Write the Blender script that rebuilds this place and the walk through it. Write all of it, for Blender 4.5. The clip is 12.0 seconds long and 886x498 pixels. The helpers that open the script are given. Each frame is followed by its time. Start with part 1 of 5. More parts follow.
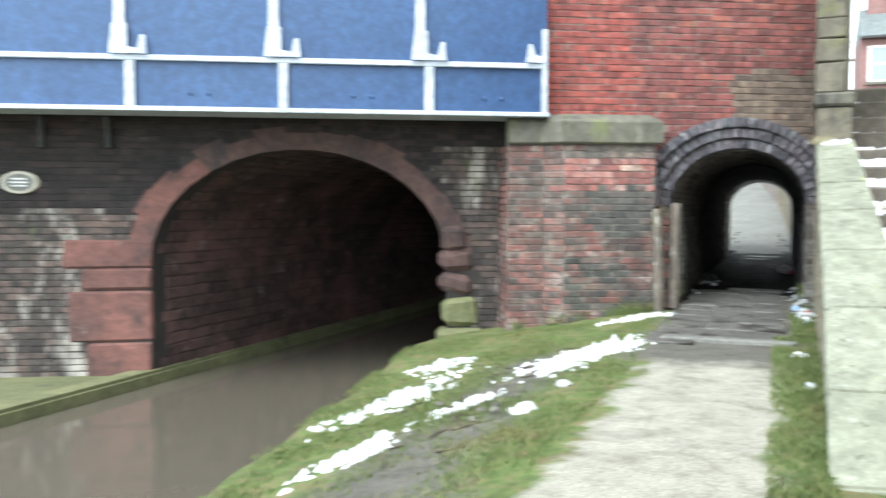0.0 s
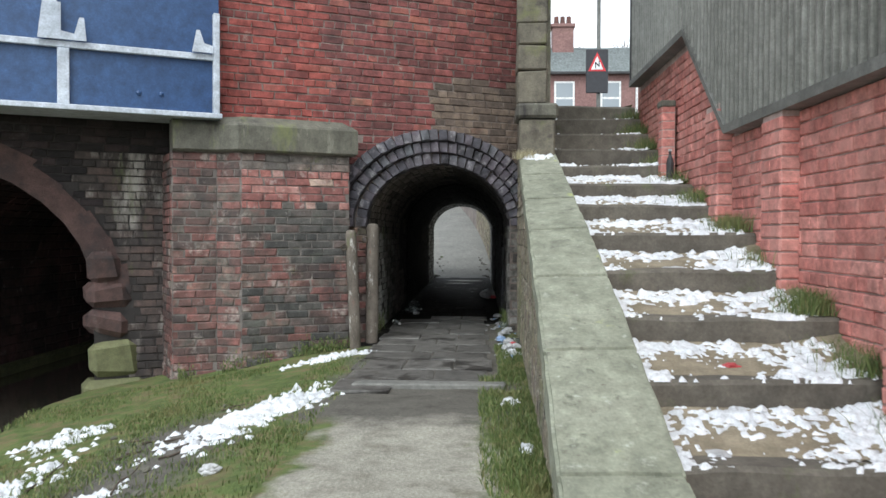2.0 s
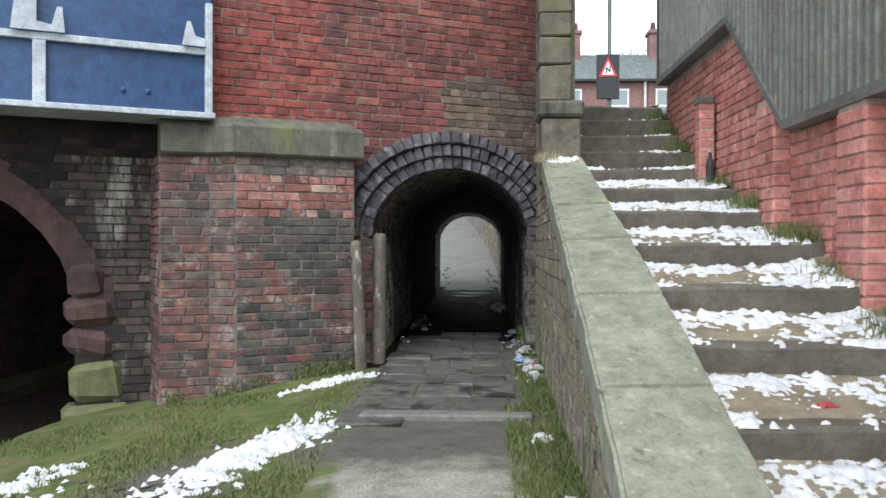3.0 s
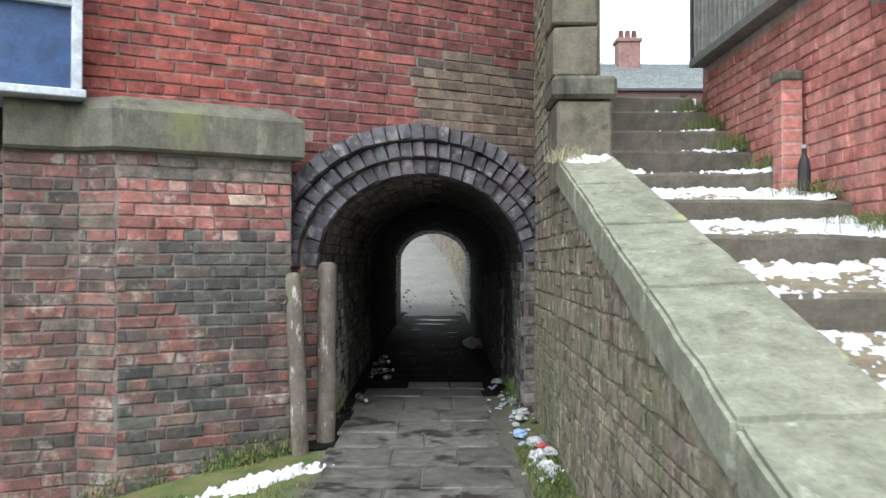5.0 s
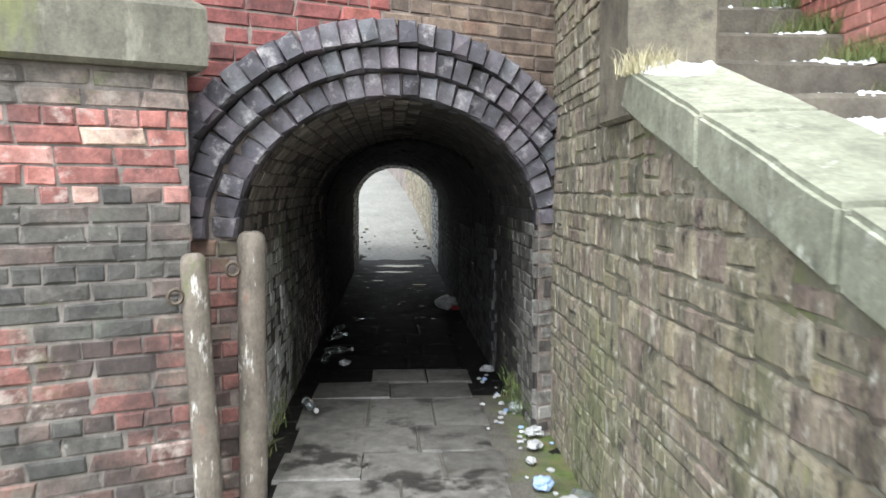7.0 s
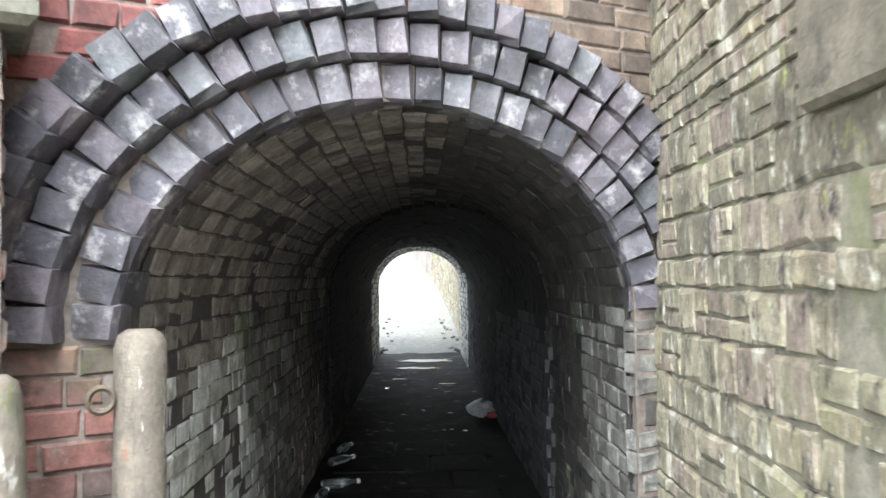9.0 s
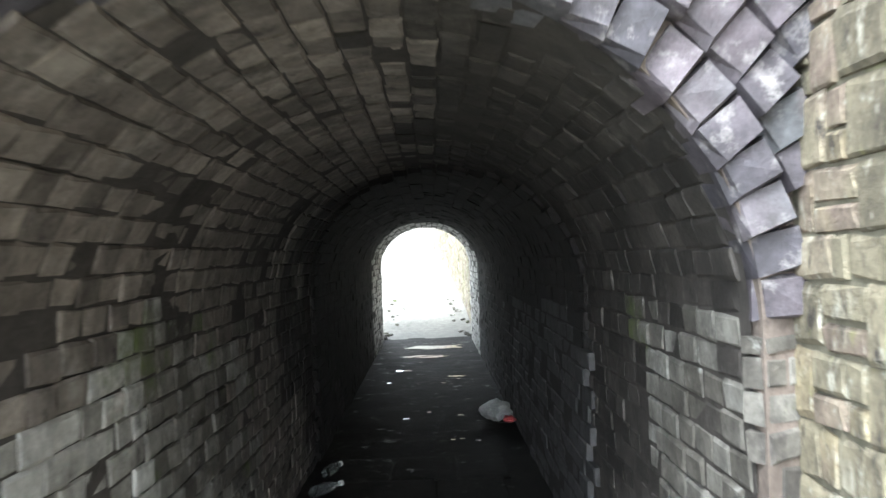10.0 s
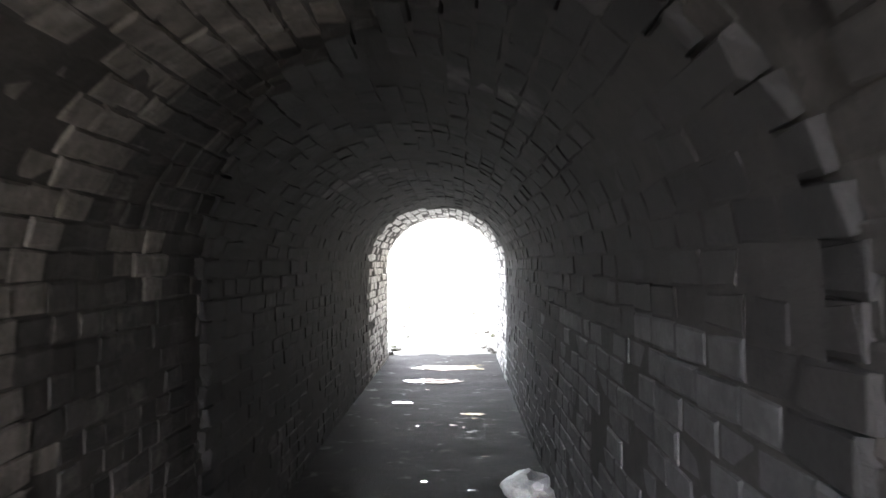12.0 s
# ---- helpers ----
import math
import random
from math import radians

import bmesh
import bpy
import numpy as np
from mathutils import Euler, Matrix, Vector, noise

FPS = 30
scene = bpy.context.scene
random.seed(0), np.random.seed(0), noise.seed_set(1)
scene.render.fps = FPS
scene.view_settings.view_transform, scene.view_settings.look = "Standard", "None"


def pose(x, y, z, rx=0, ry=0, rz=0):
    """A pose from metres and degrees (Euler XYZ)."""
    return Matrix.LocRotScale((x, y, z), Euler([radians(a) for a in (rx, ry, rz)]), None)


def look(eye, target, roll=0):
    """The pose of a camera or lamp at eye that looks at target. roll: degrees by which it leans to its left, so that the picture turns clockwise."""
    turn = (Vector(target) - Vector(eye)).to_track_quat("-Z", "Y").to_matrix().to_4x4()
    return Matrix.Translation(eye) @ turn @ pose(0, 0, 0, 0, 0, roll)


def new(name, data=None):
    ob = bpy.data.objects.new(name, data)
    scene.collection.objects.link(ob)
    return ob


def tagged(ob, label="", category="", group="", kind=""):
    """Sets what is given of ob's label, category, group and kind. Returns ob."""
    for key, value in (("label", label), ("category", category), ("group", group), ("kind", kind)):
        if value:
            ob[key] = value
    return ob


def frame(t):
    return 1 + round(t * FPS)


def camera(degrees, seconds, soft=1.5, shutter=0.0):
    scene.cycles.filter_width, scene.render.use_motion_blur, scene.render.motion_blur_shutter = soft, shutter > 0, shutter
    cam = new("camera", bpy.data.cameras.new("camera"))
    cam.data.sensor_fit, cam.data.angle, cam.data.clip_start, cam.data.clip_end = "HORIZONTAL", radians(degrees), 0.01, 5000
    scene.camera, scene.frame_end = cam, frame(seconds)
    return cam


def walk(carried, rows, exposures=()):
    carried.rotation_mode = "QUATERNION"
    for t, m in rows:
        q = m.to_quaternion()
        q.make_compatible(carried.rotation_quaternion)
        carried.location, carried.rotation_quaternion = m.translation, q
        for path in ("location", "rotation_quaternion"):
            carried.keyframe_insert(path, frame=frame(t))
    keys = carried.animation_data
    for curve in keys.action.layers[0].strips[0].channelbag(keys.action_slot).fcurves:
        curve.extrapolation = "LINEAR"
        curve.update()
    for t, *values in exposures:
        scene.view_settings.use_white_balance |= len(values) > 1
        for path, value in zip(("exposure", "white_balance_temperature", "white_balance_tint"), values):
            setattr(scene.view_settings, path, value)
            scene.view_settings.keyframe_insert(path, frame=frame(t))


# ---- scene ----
cam = camera(55.0, 12.0, soft=1.5, shutter=0.4)
PATH = [
    (0, (0.446, -10.886, 1.158), (-0.286, -9.027, 1.062), 0.2),
    (0.5, (0.415, -10.437, 1.149), (0.08, -8.467, 1.054), 0.6),
    (1, (0.467, -10.048, 1.108), (0.329, -8.054, 1.035), 0.6),
    (1.5, (0.45, -9.748, 1.107), (0.371, -7.751, 1.052), 0.3),
    (2, (0.405, -9.307, 1.112), (0.324, -7.309, 1.079), 0.2),
    (2.5, (0.359, -8.894, 1.105), (0.27, -6.896, 1.092), 0.3),
    (3, (0.269, -8.569, 1.112), (0.182, -6.571, 1.104), 0.1),
    (5, (0.064, -6.352, 1.237), (0.08, -4.352, 1.265), 0.0),
    (5.5, (-0.009, -5.813, 1.263), (0.06, -3.815, 1.242), -0.1),
    (6, (-0.021, -5.306, 1.322), (0.073, -3.311, 1.225), -0.2),
    (6.5, (-0.068, -4.818, 1.367), (0.055, -2.827, 1.217), -0.3),
    (7, (-0.057, -4.278, 1.42), (0.061, -2.286, 1.281), 0.0),
    (7.5, (-0.014, -3.749, 1.441), (0.075, -1.751, 1.41), 0.6),
    (9.5, (0.015, -1.95, 1.328), (0.059, 0.050, 1.399), -1.5),
    (10, (0.07, -1.25, 1.385), (0.103, 0.750, 1.399), -2.0),
    (10.5, (0.17, -0.62, 1.39), (0.166, 1.380, 1.407), -1.2),
    (11, (0.2, 0.08, 1.32), (0.181, 2.080, 1.363), -1.0),
    (11.5, (0.22, 0.76, 1.285), (0.173, 2.759, 1.344), -0.6),
    (12, (0.24, 1.43, 1.25), (0.202, 3.430, 1.283), -0.5),
]
EXPOSURES = [(0, 2.15, 6000, 2), (1, 1.5, 6050, 5), (2, 1.2, 6100, 6), (3, 1.25, 6100, 6), (5, 1.65, 6100, 6), (6, 1.9, 6150, 7), (7, 2.4, 6150, 7), (7.5, 2.6, 6150, 7), (9.5, 3.5, 6050, 4), (10, 3.7, 6050, 4), (10.5, 4.3, 6100, 4), (11, 4.9, 6200, 11), (12, 5.3, 6250, 13)]
walk(cam, [(t, look(eye, target, roll)) for t, eye, target, roll in PATH], EXPOSURES)

# ---- light ----
SUN_ELEV, SUN_ROT = radians(56), radians(187)
world = bpy.data.worlds.new("sky")
scene.world = world
world.use_nodes = True
wn = world.node_tree
sky = wn.nodes.new("ShaderNodeTexSky")
sky.sky_type, sky.sun_disc, sky.sun_elevation, sky.sun_rotation = "NISHITA", False, SUN_ELEV, SUN_ROT
grey = wn.nodes.new("ShaderNodeHueSaturation")          # overcast: the cloud takes the blue away
grey.inputs["Saturation"].default_value = 0.12
wn.links.new(sky.outputs[0], grey.inputs["Color"])
wn.links.new(grey.outputs[0], wn.nodes["Background"].inputs[0])
wn.nodes["Background"].inputs[1].default_value = 0.15
sun = new("sun", bpy.data.lights.new("sun", "SUN"))
sun.data.energy, sun.data.angle, sun.data.color = 0.9, radians(40), (1.0, 0.98, 0.95)
sun.matrix_world = look((-1, -8, 12), (0, 0, 0))


# ---- materials ----
def nodes_of(name, rough=0.85, metal=0.0):
    m = bpy.data.materials.new(name)
    m.use_nodes = True
    t = m.node_tree
    b = t.nodes["Principled BSDF"]
    b.inputs["Roughness"].default_value, b.inputs["Metallic"].default_value = rough, metal
    return m, t, b


def nd(t, kind, **values):
    n = t.nodes.new(kind)
    for k, v in values.items():
        n.inputs[k.replace("_", " ")].default_value = v
    return n


def ramp(t, source, stops):
    r = t.nodes.new("ShaderNodeValToRGB")
    e = r.color_ramp.elements
    while len(e) < len(stops):
        e.new(0.5)
    for el, (p, c) in zip(e, stops):
        el.position, el.color = p, (*c, 1)
    t.links.new(source, r.inputs[0])
    return r.outputs[0]


def mixc(t, fac, a, b, blend="MIX"):
    n = t.nodes.new("ShaderNodeMix")
    n.data_type, n.blend_type = "RGBA", blend
    for socket, v in ((n.inputs[0], fac), (n.inputs[6], a), (n.inputs[7], b)):
        if isinstance(v, (int, float)):
            socket.default_value = v
        elif isinstance(v, tuple):
            socket.default_value = (*v, 1)
        else:
            t.links.new(v, socket)
    return n.outputs[2]


def noise_of(t, scale, detail=4, rough=0.6, stretch=None):
    g = t.nodes.new("ShaderNodeNewGeometry")
    n = nd(t, "ShaderNodeTexNoise", Scale=scale, Detail=detail, Roughness=rough)
    if stretch:
        mp = t.nodes.new("ShaderNodeMapping")
        mp.inputs["Scale"].default_value = stretch
        t.links.new(g.outputs["Position"], mp.inputs[0])
        t.links.new(mp.outputs[0], n.inputs[0])
    else:
        t.links.new(g.outputs["Position"], n.inputs[0])
    return n.outputs[0]


def between(t, source, lo, hi):
    n = nd(t, "ShaderNodeMapRange", From_Min=lo, From_Max=hi)
    t.links.new(source, n.inputs[0])
    return n.outputs[0]


def bump(t, b, height, dist=0.01, strength=0.6):
    n = nd(t, "ShaderNodeBump", Strength=strength, Distance=dist)
    t.links.new(height, n.inputs["Height"])
    t.links.new(n.outputs[0], b.inputs["Normal"])


def math_of(t, op, a, b=0.0):
    n = t.nodes.new("ShaderNodeMath")
    n.operation = op
    for s, v in zip(n.inputs, (a, b)):
        if isinstance(v, (int, float)):
            s.default_value = v
        else:
            t.links.new(v, s)
    return n.outputs[0]


def surface(name, stops, pieces="", stains=(), grain=60, rough=0.85, metal=0.0, relief=0.006, spread=0.5, big=1.3, stretch=None):
    """A weathered surface: tones by piece (object or island) or by noise, then stains as (colour, scale, low, high)."""
    m, t, b = nodes_of(name, rough, metal)
    fine = noise_of(t, grain, 6, 0.7)
    broad = noise_of(t, big, 5, 0.6, stretch)
    if pieces == "object":
        key = t.nodes.new("ShaderNodeObjectInfo").outputs["Random"]
    elif pieces == "island":
        key = t.nodes.new("ShaderNodeNewGeometry").outputs["Random Per Island"]
    else:
        key = between(t, broad, 0.5 - spread / 2, 0.5 + spread / 2)
    if pieces:
        patchy = between(t, noise_of(t, big * 1.7, 5, 0.65), 0.3, 0.7)
        key = math_of(t, "ADD", math_of(t, "MULTIPLY", key, 0.68), math_of(t, "MULTIPLY", patchy, 0.32))
    col = ramp(t, key, stops)
    col = mixc(t, 0.55, col, ramp(t, fine, [(0.25, (0.45, 0.45, 0.45)), (0.75, (1.25, 1.25, 1.25))]), "MULTIPLY")
    mid = noise_of(t, 10.5, 5, 0.7)
    col = mixc(t, 0.8 if pieces else 0.5, col, ramp(t, mid, [(0.3, (0.38, 0.38, 0.38)), (0.5, (0.95, 0.95, 0.95)), (0.7, (1.6, 1.6, 1.6))]), "MULTIPLY")
    for i, (c, s, lo, hi) in enumerate(stains):
        st = noise_of(t, s + 0.013 * i, 6, 0.7, stretch)
        col = mixc(t, between(t, st, lo, hi), col, c)
    t.links.new(col, b.inputs["Base Color"])
    bump(t, b, fine, relief)
    return m


RED = [(0.0, (0.075, 0.035, 0.035)), (0.18, (0.15, 0.055, 0.05)), (0.45, (0.215, 0.073, 0.067)), (0.75, (0.28, 0.09, 0.08)), (0.92, (0.34, 0.125, 0.09)), (1.0, (0.26, 0.17, 0.12))]
PIER = [(0.0, (0.045, 0.04, 0.04)), (0.25, (0.10, 0.072, 0.064)), (0.45, (0.17, 0.085, 0.074)), (0.66, (0.24, 0.105, 0.09)), (0.78, (0.14, 0.125, 0.105)), (0.9, (0.30, 0.15, 0.122)), (1.0, (0.40, 0.28, 0.18))]
PALE = (0.42, 0.36, 0.30)
MOSS = (0.10, 0.13, 0.035)
SOOT = (0.035, 0.03, 0.03)
brick_bright = surface("bright_red_brick", [(0, (0.16, 0.055, 0.05)), (0.3, (0.25, 0.066, 0.056)), (0.7, (0.34, 0.085, 0.068)), (1, (0.38, 0.16, 0.125))], "object", [(SOOT, 1.6, 0.58, 0.8), (PALE, 6, 0.62, 0.78)])
brick_red = surface("red_brick", RED, "object", [(SOOT, 0.9, 0.54, 0.8), (PALE, 5, 0.62, 0.76), (SOOT, 9, 0.6, 0.72)])
brick_red_joined = surface("red_brick_far", RED, "island", [(SOOT, 0.9, 0.54, 0.8), (PALE, 5, 0.62, 0.76), (SOOT, 9, 0.6, 0.72)])
brick_pier = surface("weathered_brick", PIER, "object", [(SOOT, 1.5, 0.49, 0.72), ((0.09, 0.088, 0.078), 0.9, 0.5, 0.7), ((0.42, 0.37, 0.33), 4.5, 0.55, 0.72), (SOOT, 8, 0.58, 0.72), (MOSS, 1.1, 0.58, 0.76)])
brick_pier_joined = surface("weathered_brick_far", PIER, "island", [(SOOT, 1.5, 0.55, 0.8), (PALE, 3, 0.62, 0.8), (MOSS, 1.1, 0.62, 0.8)])
brick_smooth = surface("smooth_red_brick", [(0, (0.42, 0.145, 0.122)), (0.5, (0.56, 0.22, 0.186)), (1, (0.63, 0.31, 0.265))], "object", [((0.56, 0.28, 0.235), 2.3, 0.48, 0.72), ((0.5, 0.36, 0.32), 6, 0.66, 0.8), ((0.12, 0.05, 0.045), 1.4, 0.55, 0.85)], relief=0.004)
brick_smooth_joined = surface("smooth_red_brick_far", [(0, (0.42, 0.145, 0.122)), (0.5, (0.56, 0.22, 0.186)), (1, (0.63, 0.31, 0.265))], "island", [((0.56, 0.28, 0.235), 2.3, 0.48, 0.72), ((0.5, 0.36, 0.32), 6, 0.66, 0.8), ((0.12, 0.05, 0.045), 1.4, 0.55, 0.85)], relief=0.004)
mortar = surface("mortar", [(0, (0.14, 0.11, 0.095)), (1, (0.30, 0.25, 0.22))], stains=[(SOOT, 1.2, 0.52, 0.8), (SOOT, 7, 0.56, 0.78)], relief=0.01)
stone_mortar = surface("mossy_stone_mortar", [(0, (0.14, 0.13, 0.095)), (1, (0.32, 0.30, 0.235))], stains=[((0.17, 0.19, 0.07), 1.6, 0.5, 0.68), (SOOT, 5, 0.56, 0.72)], relief=0.01)
mortar_pier = surface("grimy_mortar", [(0, (0.12, 0.105, 0.095)), (1, (0.27, 0.24, 0.215))], stains=[(SOOT, 1.5, 0.5, 0.75), (MOSS, 1.1, 0.58, 0.76)], relief=0.01)
# Soot-dark joints, blackened further for shade under the girder and in the vaults.
mortar_dark = surface("sooty_shaded_mortar", [(0, (0.014, 0.012, 0.0115)), (1, (0.045, 0.039, 0.036))], relief=0.012)
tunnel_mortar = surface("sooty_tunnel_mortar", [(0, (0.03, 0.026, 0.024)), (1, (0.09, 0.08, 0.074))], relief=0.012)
# Sooty brick tones, darkened further for the shade the girder casts.
SHADED_SOOT = [(0, (0.01, 0.008, 0.008)), (0.5, (0.02, 0.015, 0.015)), (0.85, (0.042, 0.028, 0.027)), (1, (0.075, 0.058, 0.055))]
vault_dark = surface("black_vault_brick", [(0, (0.025, 0.016, 0.016)), (1, (0.09, 0.055, 0.05))], "island", [((0.17, 0.085, 0.078), 0.8, 0.48, 0.72), ((0.24, 0.21, 0.20), 3.5, 0.6, 0.75)])
brick_sooty_shade = surface("sooty_shaded_canal_brick", SHADED_SOOT, "object", [((0.17, 0.155, 0.145), 1.1, 0.6, 0.85), ((0.14, 0.065, 0.055), 0.8, 0.6, 0.8)], relief=0.01)
brick_sooty_shade_joined = surface("sooty_shaded_canal_brick_far", SHADED_SOOT, "island", [((0.17, 0.155, 0.145), 1.1, 0.6, 0.85), ((0.14, 0.065, 0.055), 0.8, 0.6, 0.8)], relief=0.01)
house_brick = surface("house_brick", [(0, (0.20, 0.11, 0.10)), (1, (0.28, 0.16, 0.145))], grain=30)
mortar_pale = surface("pale_mortar", [(0, (0.38, 0.27, 0.24)), (1, (0.5, 0.4, 0.36))], relief=0.006)
BLUE = [(0, (0.03, 0.027, 0.034)), (0.3, (0.075, 0.07, 0.085)), (0.6, (0.12, 0.10, 0.117)), (0.85, (0.115, 0.12, 0.132)), (1, (0.22, 0.16, 0.16))]
BROWN = [(0, (0.09, 0.07, 0.058)), (0.5, (0.17, 0.125, 0.098)), (0.85, (0.24, 0.18, 0.135)), (1, (0.22, 0.09, 0.07))]
brick_brown = surface("tan_brick", BROWN, "object", [(SOOT, 2.5, 0.58, 0.8), (MOSS, 2.2, 0.62, 0.78)])
brick_blue = surface("blue_engineering_brick", BLUE, "object", [((0.36, 0.34, 0.345), 11, 0.54, 0.72), (SOOT, 5, 0.54, 0.7)], rough=0.6, relief=0.008)
STONE = [(0, (0.13, 0.115, 0.085)), (0.3, (0.24, 0.215, 0.155)), (0.55, (0.34, 0.30, 0.215)), (0.72, (0.26, 0.205, 0.17)), (0.85, (0.32, 0.275, 0.18)), (1, (0.46, 0.42, 0.33))]
WALLSTAIN = [((0.20, 0.21, 0.105), 1.6, 0.5, 0.68), (SOOT, 3.2, 0.54, 0.72), ((0.52, 0.49, 0.41), 6, 0.56, 0.7), (SOOT, 14, 0.54, 0.68), ((0.5, 0.48, 0.41), 24, 0.58, 0.68), ((0.30, 0.30, 0.12), 9, 0.62, 0.72)]
stone_wall = surface("mossy_sandstone", STONE, "object", WALLSTAIN, relief=0.03, stretch=(1, 1, 0.6))
stone_wall_joined = surface("mossy_sandstone_far", STONE, "island", WALLSTAIN, relief=0.03, stretch=(1, 1, 0.6))
pillar_stone = surface("pillar_stone", [(0, (0.10, 0.09, 0.068)), (1, (0.23, 0.205, 0.155))], "", [(SOOT, 4, 0.52, 0.72), ((0.16, 0.165, 0.07), 3, 0.58, 0.74)], relief=0.012)
coping_stone = surface("green_coping_stone", [(0, (0.20, 0.21, 0.155)), (0.5, (0.275, 0.285, 0.215)), (1, (0.36, 0.365, 0.285))], stains=[((0.40, 0.44, 0.15), 2.5, 0.64, 0.74), ((0.12, 0.12, 0.10), 4, 0.6, 0.85), ((0.14, 0.13, 0.10), 18, 0.6, 0.72), ((0.11, 0.115, 0.085), 8, 0.6, 0.7), ((0.44, 0.45, 0.38), 12, 0.6, 0.72)], relief=0.012)
cap_stone = surface("cap_stone", [(0, (0.105, 0.10, 0.08)), (1, (0.165, 0.157, 0.122))], stains=[((0.19, 0.205, 0.08), 2.2, 0.57, 0.72), (SOOT, 3.5, 0.52, 0.7), ((0.26, 0.25, 0.20), 8, 0.6, 0.72)], stretch=(1, 1, 0.3))
red_stone = surface("red_sandstone", [(0, (0.09, 0.045, 0.04)), (1, (0.24, 0.105, 0.085))], stains=[(SOOT, 1.2, 0.5, 0.7), (SOOT, 4, 0.55, 0.75), (PALE, 3, 0.66, 0.85)], relief=0.015)
eroded_stone = surface("sooty_eroded_sandstone", [(0, (0.05, 0.032, 0.03)), (1, (0.13, 0.075, 0.065))], stains=[(SOOT, 3, 0.48, 0.66), ((0.2, 0.17, 0.15), 5, 0.62, 0.76)], relief=0.02)
quoin_stone = surface("mossy_quoin_stone", [(0, (0.10, 0.11, 0.05)), (1, (0.2, 0.2, 0.1))], stains=[(SOOT, 2, 0.55, 0.8)])
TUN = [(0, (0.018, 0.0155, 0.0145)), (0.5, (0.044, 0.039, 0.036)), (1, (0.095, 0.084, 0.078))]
brick_pink = surface("pale_red_brick", [(0, (0.05, 0.045, 0.045)), (0.25, (0.24, 0.10, 0.088)), (0.5, (0.36, 0.145, 0.122)), (0.72, (0.42, 0.24, 0.21)), (0.88, (0.50, 0.42, 0.32)), (1, (0.12, 0.075, 0.07))], "object", [((0.5, 0.43, 0.39), 6, 0.54, 0.7), (SOOT, 8, 0.6, 0.72)], relief=0.01)
brick_lichen = surface("dark_lichened_brick", [(0, (0.05, 0.05, 0.048)), (0.6, (0.10, 0.092, 0.083)), (1, (0.20, 0.12, 0.105))], "object", [((0.13, 0.135, 0.11), 5, 0.52, 0.72), ((0.3, 0.29, 0.26), 12, 0.62, 0.74)], relief=0.01)
brick_grey = surface("lime_stained_brick", [(0, (0.09, 0.085, 0.075)), (0.5, (0.19, 0.165, 0.145)), (1, (0.30, 0.19, 0.155))], "object", [((0.42, 0.39, 0.34), 4, 0.56, 0.74), (SOOT, 6, 0.56, 0.72), (MOSS, 2.2, 0.56, 0.72)], relief=0.01)
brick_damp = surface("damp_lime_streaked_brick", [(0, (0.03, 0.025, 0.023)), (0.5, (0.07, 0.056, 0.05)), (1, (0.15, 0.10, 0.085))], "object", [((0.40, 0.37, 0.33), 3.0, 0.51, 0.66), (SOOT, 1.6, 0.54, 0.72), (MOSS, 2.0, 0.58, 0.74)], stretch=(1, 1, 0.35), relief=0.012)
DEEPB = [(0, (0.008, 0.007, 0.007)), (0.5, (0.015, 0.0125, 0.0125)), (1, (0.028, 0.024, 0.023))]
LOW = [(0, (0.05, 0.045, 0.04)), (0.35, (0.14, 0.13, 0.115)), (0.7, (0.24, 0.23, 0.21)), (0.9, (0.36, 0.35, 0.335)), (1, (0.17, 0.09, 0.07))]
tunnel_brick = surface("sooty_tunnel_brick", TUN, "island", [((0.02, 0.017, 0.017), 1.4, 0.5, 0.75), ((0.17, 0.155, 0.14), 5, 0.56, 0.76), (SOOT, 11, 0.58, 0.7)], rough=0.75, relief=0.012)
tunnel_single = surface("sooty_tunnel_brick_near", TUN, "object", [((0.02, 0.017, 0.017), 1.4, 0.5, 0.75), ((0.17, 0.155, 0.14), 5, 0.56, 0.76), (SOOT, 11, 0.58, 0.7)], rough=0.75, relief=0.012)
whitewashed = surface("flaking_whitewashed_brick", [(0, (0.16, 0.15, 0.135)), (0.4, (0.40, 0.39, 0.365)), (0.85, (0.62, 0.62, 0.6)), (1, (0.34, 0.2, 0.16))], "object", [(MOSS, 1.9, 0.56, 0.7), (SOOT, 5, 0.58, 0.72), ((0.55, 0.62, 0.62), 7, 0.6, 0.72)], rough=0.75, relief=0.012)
# Paler copy of the sooty tunnel brick, painted for the lit left side.
tunnel_tan = surface("lit_sooted_tunnel_brick", [(0, (0.08, 0.069, 0.062)), (0.5, (0.20, 0.174, 0.155)), (1, (0.36, 0.315, 0.28))], "object", [(SOOT, 1.4, 0.56, 0.8), ((0.36, 0.335, 0.305), 5, 0.55, 0.74), (SOOT, 9, 0.58, 0.7)], rough=0.75, relief=0.012)
tunnel_washed = surface("grey_lime_washed_brick", [(0, (0.045, 0.044, 0.046)), (0.5, (0.065, 0.063, 0.066)), (1, (0.085, 0.083, 0.085))], "island", [(SOOT, 2.2, 0.56, 0.76)], rough=0.7, relief=0.01)
# Wet end bricks: daylight from the exit is put into their paler tone.
tunnel_end = surface("wet_exit_lit_brick", LOW, "island", [(SOOT, 3, 0.56, 0.75)], rough=0.4, relief=0.012)
# Near-black tone stands for the light falling off deep in the tunnel.
tunnel_deep = surface("shaded_deep_brick", DEEPB, "island", [((0.16, 0.15, 0.145), 1.1, 0.6, 0.8)], rough=0.75, relief=0.012)
